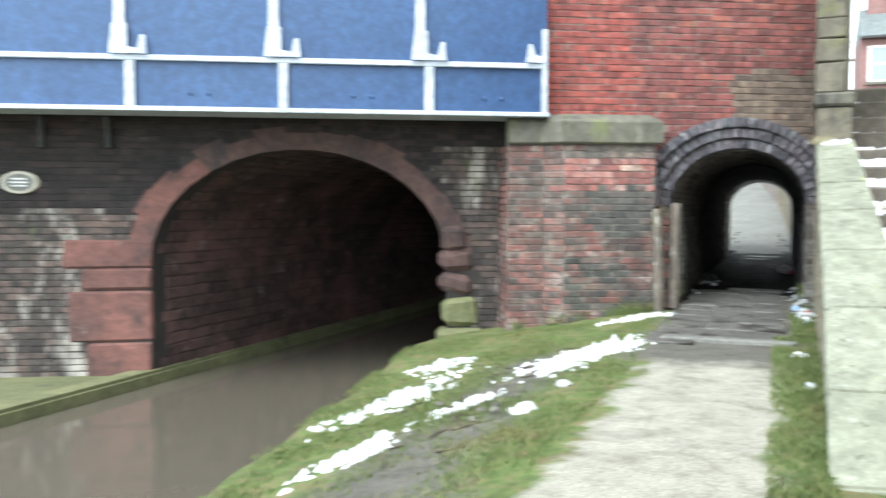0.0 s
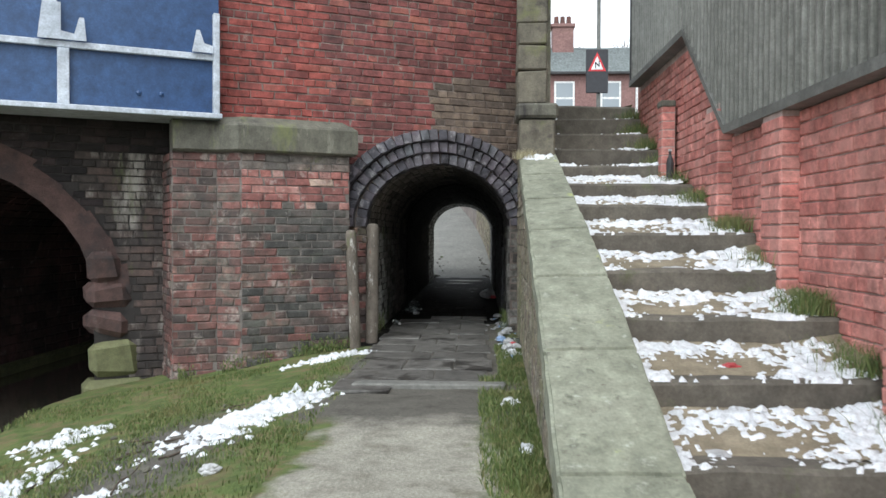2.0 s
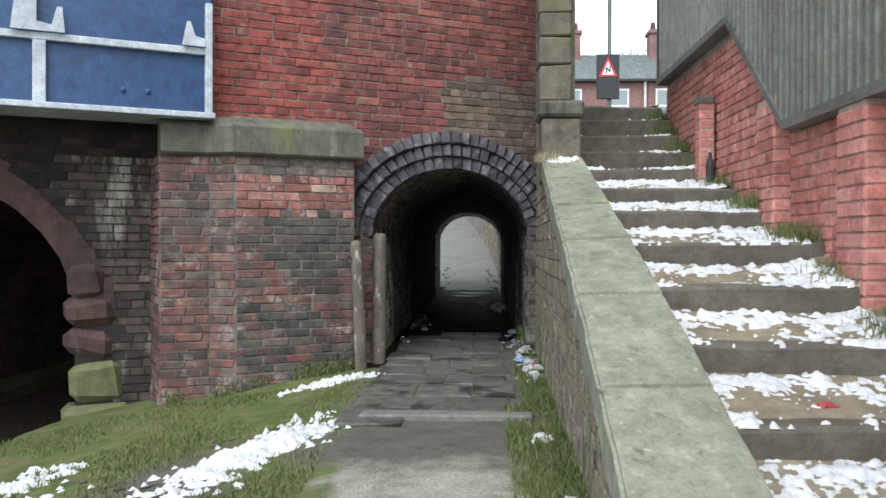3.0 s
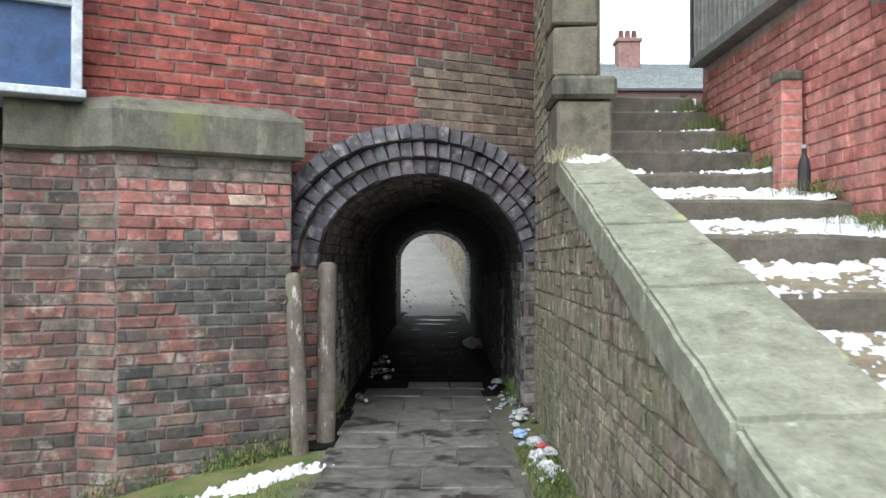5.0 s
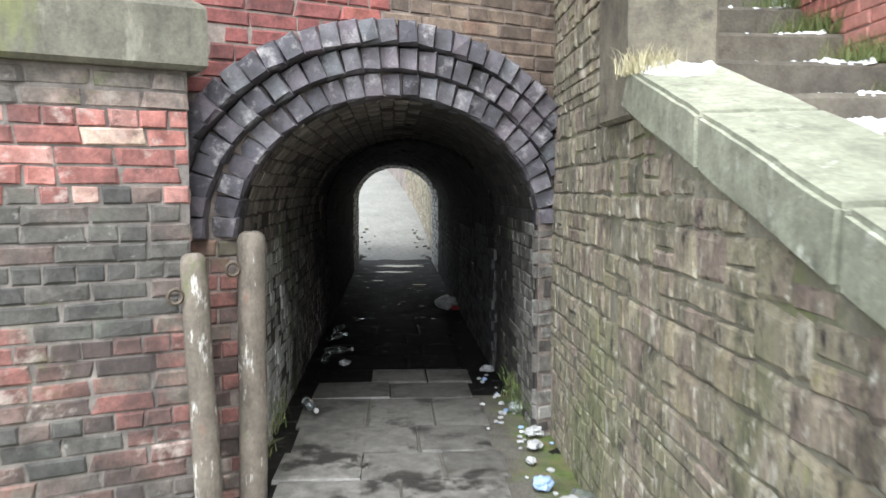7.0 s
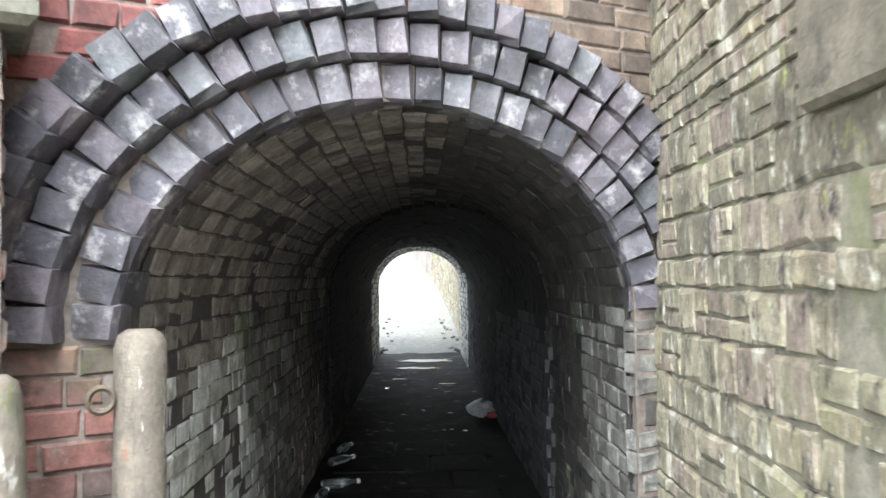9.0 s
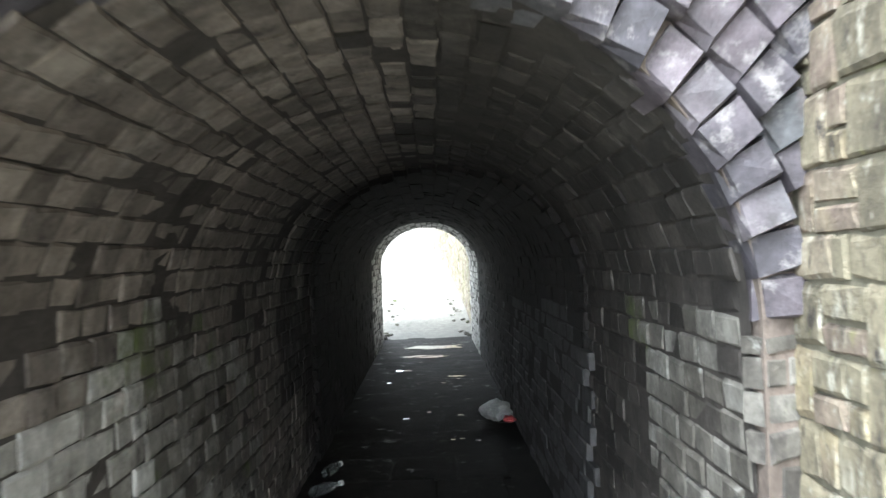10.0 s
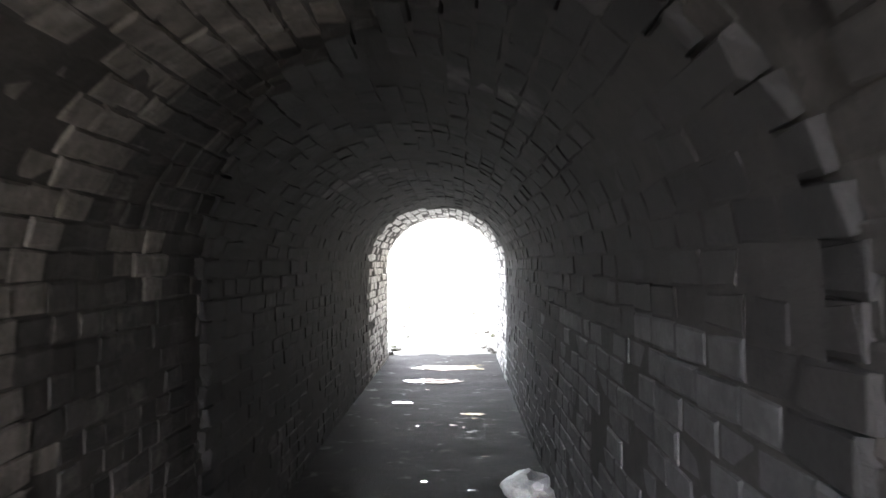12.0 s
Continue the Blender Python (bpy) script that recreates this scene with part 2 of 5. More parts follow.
limed = surface("limewashed_brick", LOW, "island", [(MOSS, 1.9, 0.53, 0.66), (SOOT, 4, 0.54, 0.7), ((0.5, 0.5, 0.48), 7, 0.6, 0.72)], rough=0.75, relief=0.012)
limed_single = surface("limewashed_brick_near", LOW, "object", [(MOSS, 1.9, 0.53, 0.66), (SOOT, 4, 0.54, 0.7), ((0.5, 0.5, 0.48), 7, 0.6, 0.72)], rough=0.75, relief=0.012)
step_stone = surface("step_stone", [(0, (0.09, 0.08, 0.065)), (1, (0.17, 0.15, 0.12))], stains=[(MOSS, 3, 0.6, 0.8)], relief=0.01)
tread_dirt = surface("step_gravel", [(0, (0.20, 0.165, 0.11)), (1, (0.33, 0.28, 0.20))], grain=90, big=4, relief=0.01)
flag_stone = surface("wet_flagstone", [(0, (0.10, 0.095, 0.087)), (1, (0.19, 0.18, 0.165))], "object", [((0.035, 0.032, 0.029), 2.0, 0.52, 0.58), ((0.07, 0.062, 0.05), 6, 0.58, 0.66)], rough=0.45, relief=0.004)
# Wet floor, blackened further to hold the tunnel's shade.
shaded_wet_floor = surface("wet_shaded_floor", [(0, (0.008, 0.0075, 0.007)), (1, (0.024, 0.022, 0.02))], "", [((0.05, 0.046, 0.042), 3, 0.6, 0.68)], rough=0.55, relief=0.012, big=2)
wf = shaded_wet_floor.node_tree
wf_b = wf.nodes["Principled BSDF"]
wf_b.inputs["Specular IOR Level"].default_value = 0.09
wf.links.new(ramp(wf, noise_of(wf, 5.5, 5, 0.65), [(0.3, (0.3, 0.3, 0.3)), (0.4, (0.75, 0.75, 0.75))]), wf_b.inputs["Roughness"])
snow_white = surface("snow", [(0, (0.72, 0.74, 0.78)), (1, (0.88, 0.89, 0.9))], grain=120, rough=0.7, relief=0.012)
post_wood = surface("weathered_post", [(0, (0.10, 0.085, 0.07)), (0.6, (0.19, 0.16, 0.13)), (1, (0.30, 0.27, 0.23))], stains=[((0.09, 0.075, 0.06), 4, 0.5, 0.62), ((0.55, 0.53, 0.49), 9, 0.58, 0.66), ((0.26, 0.10, 0.07), 5, 0.62, 0.7), (MOSS, 2.5, 0.6, 0.75)], stretch=(2.2, 2.2, 0.6), relief=0.012)
blue_paint = surface("blue_paint", [(0, (0.027, 0.062, 0.155)), (1, (0.044, 0.10, 0.23))], stains=[((0.03, 0.055, 0.11), 1.3, 0.55, 0.8)], rough=0.45, relief=0.001, stretch=(1, 1, 0.3))
grey_paint = surface("pale_grey_paint", [(0, (0.42, 0.46, 0.52)), (1, (0.62, 0.66, 0.72))], stains=[((0.2, 0.13, 0.09), 5, 0.66, 0.8)], rough=0.5, relief=0.002)
black_iron = surface("dark_iron", [(0, (0.02, 0.02, 0.022)), (1, (0.05, 0.048, 0.048))], rough=0.6)
cladding = surface("grey_metal_cladding", [(0, (0.17, 0.17, 0.15)), (1, (0.31, 0.31, 0.28))], stains=[((0.11, 0.11, 0.10), 3, 0.6, 0.8)], rough=0.5, metal=0.3, relief=0.001, stretch=(1, 1, 0.2))
grey_trim = surface("grey_trim", [(0, (0.10, 0.10, 0.088)), (1, (0.19, 0.19, 0.175))], rough=0.6, relief=0.003)
slate = surface("slate_roof", [(0, (0.19, 0.21, 0.21)), (1, (0.26, 0.29, 0.285))], "island", relief=0.004)
white_paint = surface("white_paint", [(0, (0.7, 0.7, 0.68)), (1, (0.82, 0.82, 0.8))], rough=0.5, relief=0.001)
sign_black, sign_red, sign_white = (surface(n, [(0, c), (1, c)], rough=0.5, relief=0.0) for n, c in (("sign_black", (0.02, 0.02, 0.025)), ("sign_red", (0.55, 0.02, 0.03)), ("sign_white", (0.8, 0.8, 0.8))))
asphalt = surface("asphalt", [(0, (0.04, 0.04, 0.04)), (1, (0.065, 0.063, 0.06))])
far_path = surface("pale_far_path", [(0, (0.15, 0.148, 0.135)), (1, (0.22, 0.215, 0.195))], grain=40, relief=0.01)
plastic_blue = surface("pale_blue_plastic", [(0, (0.25, 0.38, 0.62)), (1, (0.38, 0.5, 0.72))], rough=0.35, relief=0.002)
plastic_white = surface("white_plastic", [(0, (0.36, 0.36, 0.37)), (1, (0.6, 0.6, 0.6))], rough=0.4, relief=0.004)
plastic_red = surface("red_plastic", [(0, (0.45, 0.05, 0.06)), (1, (0.6, 0.12, 0.12))], rough=0.4, relief=0.002)
twig_bark = surface("twig_bark", [(0, (0.06, 0.045, 0.035)), (1, (0.14, 0.11, 0.08))])
mgl, tgl, bgl = nodes_of("window_glass", 0.08)
bgl.inputs["Base Color"].default_value = (0.25, 0.28, 0.3, 1)
glass_dark = mgl
mbt, tbt, bbt = nodes_of("bottle_glass", 0.1)
bbt.inputs["Base Color"].default_value, bbt.inputs["Transmission Weight"].default_value = (0.7, 0.75, 0.75, 1), 0.9
bottle_glass = mbt

mw, tw, bw = nodes_of("canal_water", 0.08)
bw.inputs["Base Color"].default_value = (0.10, 0.087, 0.068, 1)
bump(tw, bw, noise_of(tw, 2.5, 3, 0.5), 0.012, 0.25)
water_mat = mw


def grass_mat(name, a, b_, c):
    m, t, b = nodes_of(name, 0.7)
    key = t.nodes.new("ShaderNodeNewGeometry").outputs["Random Per Island"]
    col = ramp(t, key, [(0, a), (0.6, b_), (1, c)])
    col = mixc(t, between(t, noise_of(t, 1.3), 0.56, 0.8), col, (0.22, 0.17, 0.075))
    t.links.new(col, b.inputs["Base Color"])
    return m


grass_green = grass_mat("grass", (0.055, 0.085, 0.022), (0.11, 0.155, 0.04), (0.21, 0.20, 0.085))
grass_dry = grass_mat("dry_grass", (0.25, 0.22, 0.12), (0.40, 0.36, 0.22), (0.5, 0.47, 0.33))

# Ground: gravel path, grass, mud and leaf litter, by place along the bank
mg, tg, bg = nodes_of("towpath_ground", 0.9)
sep = tg.nodes.new("ShaderNodeSeparateXYZ")
tg.links.new(tg.nodes.new("ShaderNodeNewGeometry").outputs["Position"], sep.inputs[0])


wob = math_of(tg, "MULTIPLY", math_of(tg, "SUBTRACT", noise_of(tg, 2.6, 5), 0.5), 0.7)
side = math_of(tg, "ABSOLUTE", math_of(tg, "ADD", math_of(tg, "SUBTRACT", sep.outputs[0], 0.0), wob))
grit = noise_of(tg, 70, 6, 0.75)
grassy = ramp(tg, noise_of(tg, 6, 6, 0.7), [(0.3, (0.055, 0.085, 0.022)), (0.48, (0.115, 0.155, 0.04)), (0.58, (0.16, 0.14, 0.062)), (0.75, (0.20, 0.14, 0.07))])
gravel = ramp(tg, grit, [(0.3, (0.22, 0.205, 0.165)), (0.55, (0.38, 0.36, 0.30)), (0.8, (0.52, 0.50, 0.44))])
mud = ramp(tg, grit, [(0.3, (0.07, 0.065, 0.055)), (0.7, (0.17, 0.155, 0.13))])
gcol = mixc(tg, between(tg, side, 0.52, 0.40), grassy, gravel)
damp = math_of(tg, "ADD", sep.outputs[1], math_of(tg, "MULTIPLY", wob, 1.6))
inner = between(tg, side, 0.8, 0.6)
gcol = mixc(tg, math_of(tg, "MULTIPLY", between(tg, damp, -4.5, -4.1), inner), gcol, mud)
bgx = math_of(tg, "ABSOLUTE", math_of(tg, "ADD", math_of(tg, "ADD", sep.outputs[0], 1.35), math_of(tg, "ADD", wob, math_of(tg, "MULTIPLY", math_of(tg, "ADD", sep.outputs[1], 5.5), 0.05))))
gcol = mixc(tg, math_of(tg, "MULTIPLY", between(tg, bgx, 0.5, 0.25), between(tg, sep.outputs[1], -3.0, -4.0)), gcol, mud)
gcol = mixc(tg, 0.5, gcol, ramp(tg, grit, [(0.25, (0.5, 0.5, 0.5)), (0.75, (1.2, 1.2, 1.2))]), "MULTIPLY")
gcol = mixc(tg, 0.75, gcol, ramp(tg, noise_of(tg, 4.2, 6, 0.7), [(0.32, (0.5, 0.48, 0.44)), (0.5, (1, 1, 1)), (0.7, (1.3, 1.3, 1.3))]), "MULTIPLY")
tg.links.new(gcol, bg.inputs["Base Color"])
bump(tg, bg, grit, 0.015, 0.7)
ground_mat = mg


# ---- mesh helpers ----
def mesh_ob(name, bm, material, parent=None, label=""):
    me = bpy.data.meshes.new(name)
    bm.to_mesh(me)
    bm.free()
    me.materials.append(material)
    ob = new(name, me)
    ob.parent = parent
    if label:
        ob["label"] = label
    return ob


def part(name, bm, material, parent, label=""):
    return mesh_ob(name, bm, material, parent, label)


def thing(name, label, category, m=None, group="", kind=""):
    ob = new(name)
    ob.empty_display_size = 0.1
    if m is not None:
        ob.matrix_world = m
    return tagged(ob, label, category, group, kind)


def box(bm, x0, x1, y0, y1, z0, z1, bevel=0.0, jag=0.0, m=None):
    vs = bmesh.ops.create_cube(bm, size=1)["verts"]
    for v in vs:
        v.co = Vector(((x0 + x1) / 2 + v.co.x * (x1 - x0), (y0 + y1) / 2 + v.co.y * (y1 - y0), (z0 + z1) / 2 + v.co.z * (z1 - z0)))
        if jag:
            v.co += Vector([random.uniform(-jag, jag) for _ in range(3)])
    if bevel:
        r = bmesh.ops.bevel(bm, geom=list({e for v in vs for e in v.link_edges}), offset=bevel, segments=1, affect="EDGES")
        vs = list({v for f in r["faces"] for v in f.verts} | {v for v in vs if v.is_valid})
    if m is not None:
        bmesh.ops.transform(bm, matrix=m, verts=[v for v in vs if v.is_valid])
    return bm


def boxed(*a, **k):
    return box(bmesh.new(), *a, **k)


def prism(bm, outline, depth_axis, d0, d1):
    """Extrude a closed outline (pairs in the other two axes) along one axis."""
    def at(p, d):
        return {"x": (d, p[0], p[1]), "y": (p[0], d, p[1]), "z": (p[0], p[1], d)}[depth_axis]
    a = [bm.verts.new(at(p, d0)) for p in outline]
    b = [bm.verts.new(at(p, d1)) for p in outline]
    n = len(outline)
    bm.faces.new(a), bm.faces.new(b[::-1])
    for i in range(n):
        bm.faces.new((a[i], b[i], b[(i + 1) % n], a[(i + 1) % n]))
    bmesh.ops.recalc_face_normals(bm, faces=bm.faces)
    return bm


def cyl(bm, r0, r1, h, segs=12, m=None):
    bmesh.ops.create_cone(bm, cap_ends=True, segments=segs, radius1=r0, radius2=r1, depth=h, matrix=(m or Matrix()) @ Matrix.Translation((0, 0, h / 2)))
    return bm


def chip_mesh(name, material, jag):
    """A worn unit block, front at y = 0 and depth to y = 1, with softened front edges."""
    c = 0.05
    vs = [(x + random.uniform(-jag, jag), y, z + random.uniform(-jag, jag)) for x, y, z in
          ((-.5, 1, -.5), (.5, 1, -.5), (.5, 1, .5), (-.5, 1, .5), (-.5, .16, -.5), (.5, .16, -.5), (.5, .16, .5), (-.5, .16, .5))]
    vs += [(x + random.uniform(-jag, jag), random.uniform(-.05, .05), z + random.uniform(-jag, jag)) for x, z in ((-.5 + c, -.5 + 2 * c), (.5 - c, -.5 + 2 * c), (.5 - c, .5 - 2 * c), (-.5 + c, .5 - 2 * c))]
    fs = [(0, 1, 5, 4), (1, 2, 6, 5), (2, 3, 7, 6), (3, 0, 4, 7), (4, 5, 9, 8), (5, 6, 10, 9), (6, 7, 11, 10), (7, 4, 8, 11), (8, 9, 10, 11)]
    me = bpy.data.meshes.new(name)
    me.from_pydata(vs, [], fs)
    me.materials.append(material)
    return me


def lay(parent, name, rows, mat_single, mat_joined, limit=300, depth=0.06, jag=0.03, label=""):
    """Pieces of a wall, from rows of (pose matrix, width, height): the first ones as objects, the rest joined."""
    kinds = [chip_mesh(name, mat_single, jag) for _ in range(5)]
    for m, w, h in rows[:limit]:
        ob = new(name, random.choice(kinds))
        ob.parent = parent
        ob.matrix_basis = m @ Matrix.Diagonal((w, depth, h, 1))
    rest = rows[limit:]
    if rest:
        vs, fs = [], []
        for m, w, h in rest:
            k, base = random.choice(kinds), len(vs)
            mm = m @ Matrix.Diagonal((w, depth, h, 1))
            vs += [mm @ v.co for v in k.vertices]
            fs += [tuple(base + i for i in p.vertices) for p in k.polygons]
        me = bpy.data.meshes.new(name + "_courses")
        me.from_pydata(vs, [], fs)
        me.materials.append(mat_joined)
        ob = new(name + "_courses", me)
        ob.parent = parent
        tagged(ob, kind="stuff")


def courses(m, s0, s1, z0, z1, w=0.235, h=0.0785, joint=0.007, keep=None, near=None, proud=0.0085):
    """Brick bond on a wall whose local x runs along it, y into it: courses of stretchers, each fourth of headers."""
    rows = []
    n = max(1, round((z1 - z0) / h))
    hh = (z1 - z0) / n
    for i in range(n):
        z = z0 + (i + 0.5) * hh
        step = w / 2 if i % 4 == 3 else w
        x = s0 - (step / 2 if i % 2 else 0) - random.uniform(0, 0.01)
        while x < s1 - 0.02:
            width = step * random.uniform(0.95, 1.05)
            if step == w and random.random() < 0.08:
                width = w / 2
            a, b = max(x, s0), min(x + width, s1)
            x += width
            if b - a < 0.04 or (keep and not keep((a + b) / 2, z, b - a)):
                continue
            p = m @ pose((a + b) / 2, -proud + random.uniform(-0.005, 0.004), z + random.uniform(-.002, .002), random.uniform(-.8, .8), random.uniform(-.7, .7), random.uniform(-.9, .9))
            rows.append((p, b - a - joint, hh - joint))
    if near:
        rows.sort(key=lambda r: (r[0].translation - Vector(near)).length)
    return rows


def rubble(m, s0, s1, z0, z1, h=(0.05, 0.2), w=(0.09, 0.3), joint=0.01, keep=None, near=None):
    """Coursed rubble of unlike stones, some of them two courses high."""
    rows, z = [], z0
    while z < z1 - 0.03:
        hh = min(random.uniform(*h), z1 - z)
        x = s0 - random.uniform(0, 0.2)
        while x < s1 - 0.03:
            width = random.uniform(*w) * (0.6 + hh * 3)
            a, b = max(x, s0), min(x + width, s1)
            x += width
            if b - a < 0.04:
                continue
            pieces = [(z, hh)] if random.random() < 0.7 or hh < 0.13 else [(z, hh * 0.45), (z + hh * 0.45, hh * 0.55)]
            for zz, ph in pieces:
                if keep and not keep((a + b) / 2, zz + ph / 2, b - a):
                    continue
                p = m @ pose((a + b) / 2, random.uniform(-0.011, -0.002), zz + ph / 2, random.uniform(-1, 1), random.uniform(-3.5, 3.5), random.uniform(-1, 1))
                rows.append((p, b - a - joint, ph - joint))
        z += hh
    if near:
        rows.sort(key=lambda r: (r[0].translation - Vector(near)).length)
    return rows


# ---- the plan ----
SKEW = 28.0                                     # the bridge's face runs askew to the towpath's tunnel
FACE = pose(0, 0.15, 0, 0, 0, SKEW)             # local x along the face, y into the bridge
TANS = math.tan(radians(SKEW))
HALF, SPRING, CROWN, DEEP = 0.78, 1.21, 1.90, 12.98
FHALF = HALF / math.cos(radians(SKEW))
RISE = CROWN - SPRING
WATER = -0.95
REC = 0.5                                       # the canal arch stands back under the girder
CANAL = pose(0, 0.15, 0, 0, 0, SKEW) @ pose(0, REC, 0)
DECK = 2.66


def face_y(x, off=0.0):
    return 0.15 + TANS * x - off / math.cos(radians(SKEW))


def wall_x(y):
    return 0.86 + 0.0215 * y


def bank_x(y):
    """The canal's edge along the towpath."""
    return -3.4 + (-2.0 - y) * 0.19 if y < -2.0 else -3.4


def ground_z(x, y):
    t = min(max((-0.45 - x) / (-0.45 - bank_x(y)), 0), 1)
    z = -0.42 * t ** 1.15
    z += 0.025 * noise.noise(Vector((x * 1.1, y * 1.1, 0))) + 0.008 * noise.noise(Vector((x * 5, y * 5, 3)))
    if y > -3.3 and -0.75 < x:
        z = min(z, 0.0) - 0.02
    return z


# ground: one sheet from the canal's edge outwards to the horizon
def build_ground():
    bm = bmesh.new()
    ys = [-400, -60, -25, -16] + [-13 + 0.16 * i for i in range(88)] + [1.2, 1.6]
    us = [i / 34 for i in range(35)] + [1.15, 2, 6, 40, 400]
    grid = []
    for y in ys:
        bx = bank_x(max(y, -13)) + 0.09 * noise.noise(Vector((y * 1.4, 0, 9)))
        row = []
        for u in us:
            x = bx + (1.1 - bx) * u if u <= 1.15 else bx + (1.1 - bx) * 1.15 + (u - 1.15)
            z = ground_z(x, y) if -13.2 < y else ground_z(x, -13)
            row.append(bm.verts.new((x, y, z)))
        grid.append(row)
    for a, b in zip(grid, grid[1:]):
        for i in range(len(us) - 1):
            bm.faces.new((a[i], a[i + 1], b[i + 1], b[i]))
    edge = [bm.verts.new((r[0].co.x - 0.05, r[0].co.y, WATER - 0.3)) for r in grid]
    for i in range(len(ys) - 1):
        bm.faces.new((edge[i], grid[i][0], grid[i + 1][0], edge[i + 1]))
    bmesh.ops.recalc_face_normals(bm, faces=bm.faces)
    ob = mesh_ob("ground", bm, ground_mat)
    for p in ob.data.polygons:
        p.use_smooth = True
    tagged(ob, "gravel towpath with mossy grass verges beside the canal", "ground", kind="structure")


build_ground()
water = mesh_ob("water", boxed(-6.4, 0.0, -60, 14, WATER - 0.2, WATER), water_mat)
tagged(water, "still brown canal water", "water", kind="structure")


# ---- the bridge ----
def arch(half, rise, spring, n=40):
    return [(-half * math.cos(math.pi * i / n), spring + rise * math.sin(math.pi * i / n)) for i in range(n + 1)]


CANAL_S0, CANAL_S1, CANAL_SPR, CANAL_RISE = -7.1, -3.55, 0.5, 1.36
CANAL_END = -2.85


def cut_wall(name, outline, m, thick, label, material):
    """A wall with its arches cut through it along the tunnels' axis."""
    bm = bmesh.new()
    vs = [bm.verts.new((x, 0, z)) for x, z in outline]
    f = bm.faces.new(vs)
    r = bmesh.ops.extrude_face_region(bm, geom=[f])
    bmesh.ops.translate(bm, vec=(thick * math.sin(radians(SKEW)), thick * math.cos(radians(SKEW)), 0), verts=[v for v in r["geom"] if isinstance(v, bmesh.types.BMVert)])
    bmesh.ops.triangulate(bm, faces=[g for g in bm.faces if len(g.verts) > 4])
    bmesh.ops.recalc_face_normals(bm, faces=bm.faces)
    ob = mesh_ob(name, bm, material)
    ob.matrix_world = m
    return tagged(ob, label, "wall", kind="structure")


cc, ch = (CANAL_S1 + CANAL_S0) / 2, (CANAL_S1 - CANAL_S0) / 2
face = cut_wall("wall_bridge_face", [(CANAL_END, -1.5), (-FHALF, -1.5)] + arch(FHALF, RISE, SPRING) + [(FHALF, -1.5), (3.0, -1.5), (3.0, DECK - 0.35), (1.4, DECK - 0.35), (1.4, 7.0), (-2.47, 7.0), (-2.47, 2.2), (CANAL_END, 2.2)], FACE, 0.75, "tall weathered red brick bridge wall over the towpath arch", mortar)
canal_wall = cut_wall("wall_canal_arch", [(-14, -1.5), (CANAL_S0, -1.5)] + [(cc + x, z) for x, z in arch(ch, CANAL_RISE, CANAL_SPR)] + [(CANAL_S1, -1.5), (CANAL_END + 0.05, -1.5), (CANAL_END + 0.05, 2.3), (-14, 2.3)], CANAL, 0.5, "sooty brick wall round the canal arch, blackened for the girder's shade", mortar_dark)
soffit = mesh_ob("ceiling_under_girder", boxed(-14, CANAL_END + 0.3, 0.32, 1.6, 2.24, 2.5), black_iron)
soffit.matrix_world = FACE
tagged(soffit, "dark underside of the bridge deck", "ceiling", kind="structure")


def tunnel_shell(name, half, spring, rise, y_of_front, y1, floor_z, cx, label, shell_mat):
    """A vault's lining from the skewed face to its far end, laid of bricks with ragged joints."""
    bm = bmesh.new()
    sect = [(-half, floor_z - 0.3)] + arch(half, rise, spring, 36) + [(half, floor_z - 0.3)]
    thick = 0.4
    rings = []
    for k in range(2):
        ring = []
        for x, z in sect:
            y = y_of_front(cx + x) if k == 0 else y1
            ring.append((bm.verts.new((cx + x, y, z)), bm.verts.new((cx + x * (1 + thick / half), y_of_front(cx + x * (1 + thick / half)) if k == 0 else y1, z + (thick if z >= spring else 0)))))
        rings.append(ring)
    a, b = rings
    for i in range(len(sect) - 1):
        bm.faces.new((a[i][0], a[i + 1][0], b[i + 1][0], b[i][0]))
        bm.faces.new((a[i][1], b[i][1], b[i + 1][1], a[i + 1][1]))
        bm.faces.new((b[i][0], b[i + 1][0], b[i + 1][1], b[i][1]))
    bmesh.ops.recalc_face_normals(bm, faces=bm.faces)
    ob = mesh_ob(name, bm, shell_mat)
    return tagged(ob, label, "tunnel", kind="structure")


def step_y(x):
    """Where the older, lower lining begins, painted dark for the tunnel's shade."""
    return 3.7 - 1.15 * max(-1, min(1, x / HALF))


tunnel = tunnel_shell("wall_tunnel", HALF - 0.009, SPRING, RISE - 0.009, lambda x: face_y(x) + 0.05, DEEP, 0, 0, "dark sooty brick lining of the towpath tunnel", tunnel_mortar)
inner = tunnel_shell("wall_tunnel_inner", HALF - 0.039, SPRING, RISE - 0.044, step_y, DEEP - 0.03, 0, 0, "older brick lining deep in the tunnel, its shade painted black", mortar_dark)
canal_cx = cc * math.cos(radians(SKEW)) - REC * math.sin(radians(SKEW))
canal_half = (CANAL_S1 - CANAL_S0) / 2 * math.cos(radians(SKEW))
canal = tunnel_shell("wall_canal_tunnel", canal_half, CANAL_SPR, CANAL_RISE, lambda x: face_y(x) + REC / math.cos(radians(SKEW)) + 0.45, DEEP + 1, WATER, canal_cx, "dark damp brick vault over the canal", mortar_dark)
# Added wall, dark coloured: shuts out light so the canal vault stays black.
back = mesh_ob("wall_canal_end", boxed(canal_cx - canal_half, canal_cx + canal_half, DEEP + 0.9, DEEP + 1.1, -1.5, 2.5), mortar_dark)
tagged(back, "added dark wall closing the canal vault", "wall", kind="structure")
tfloor = bmesh.new()
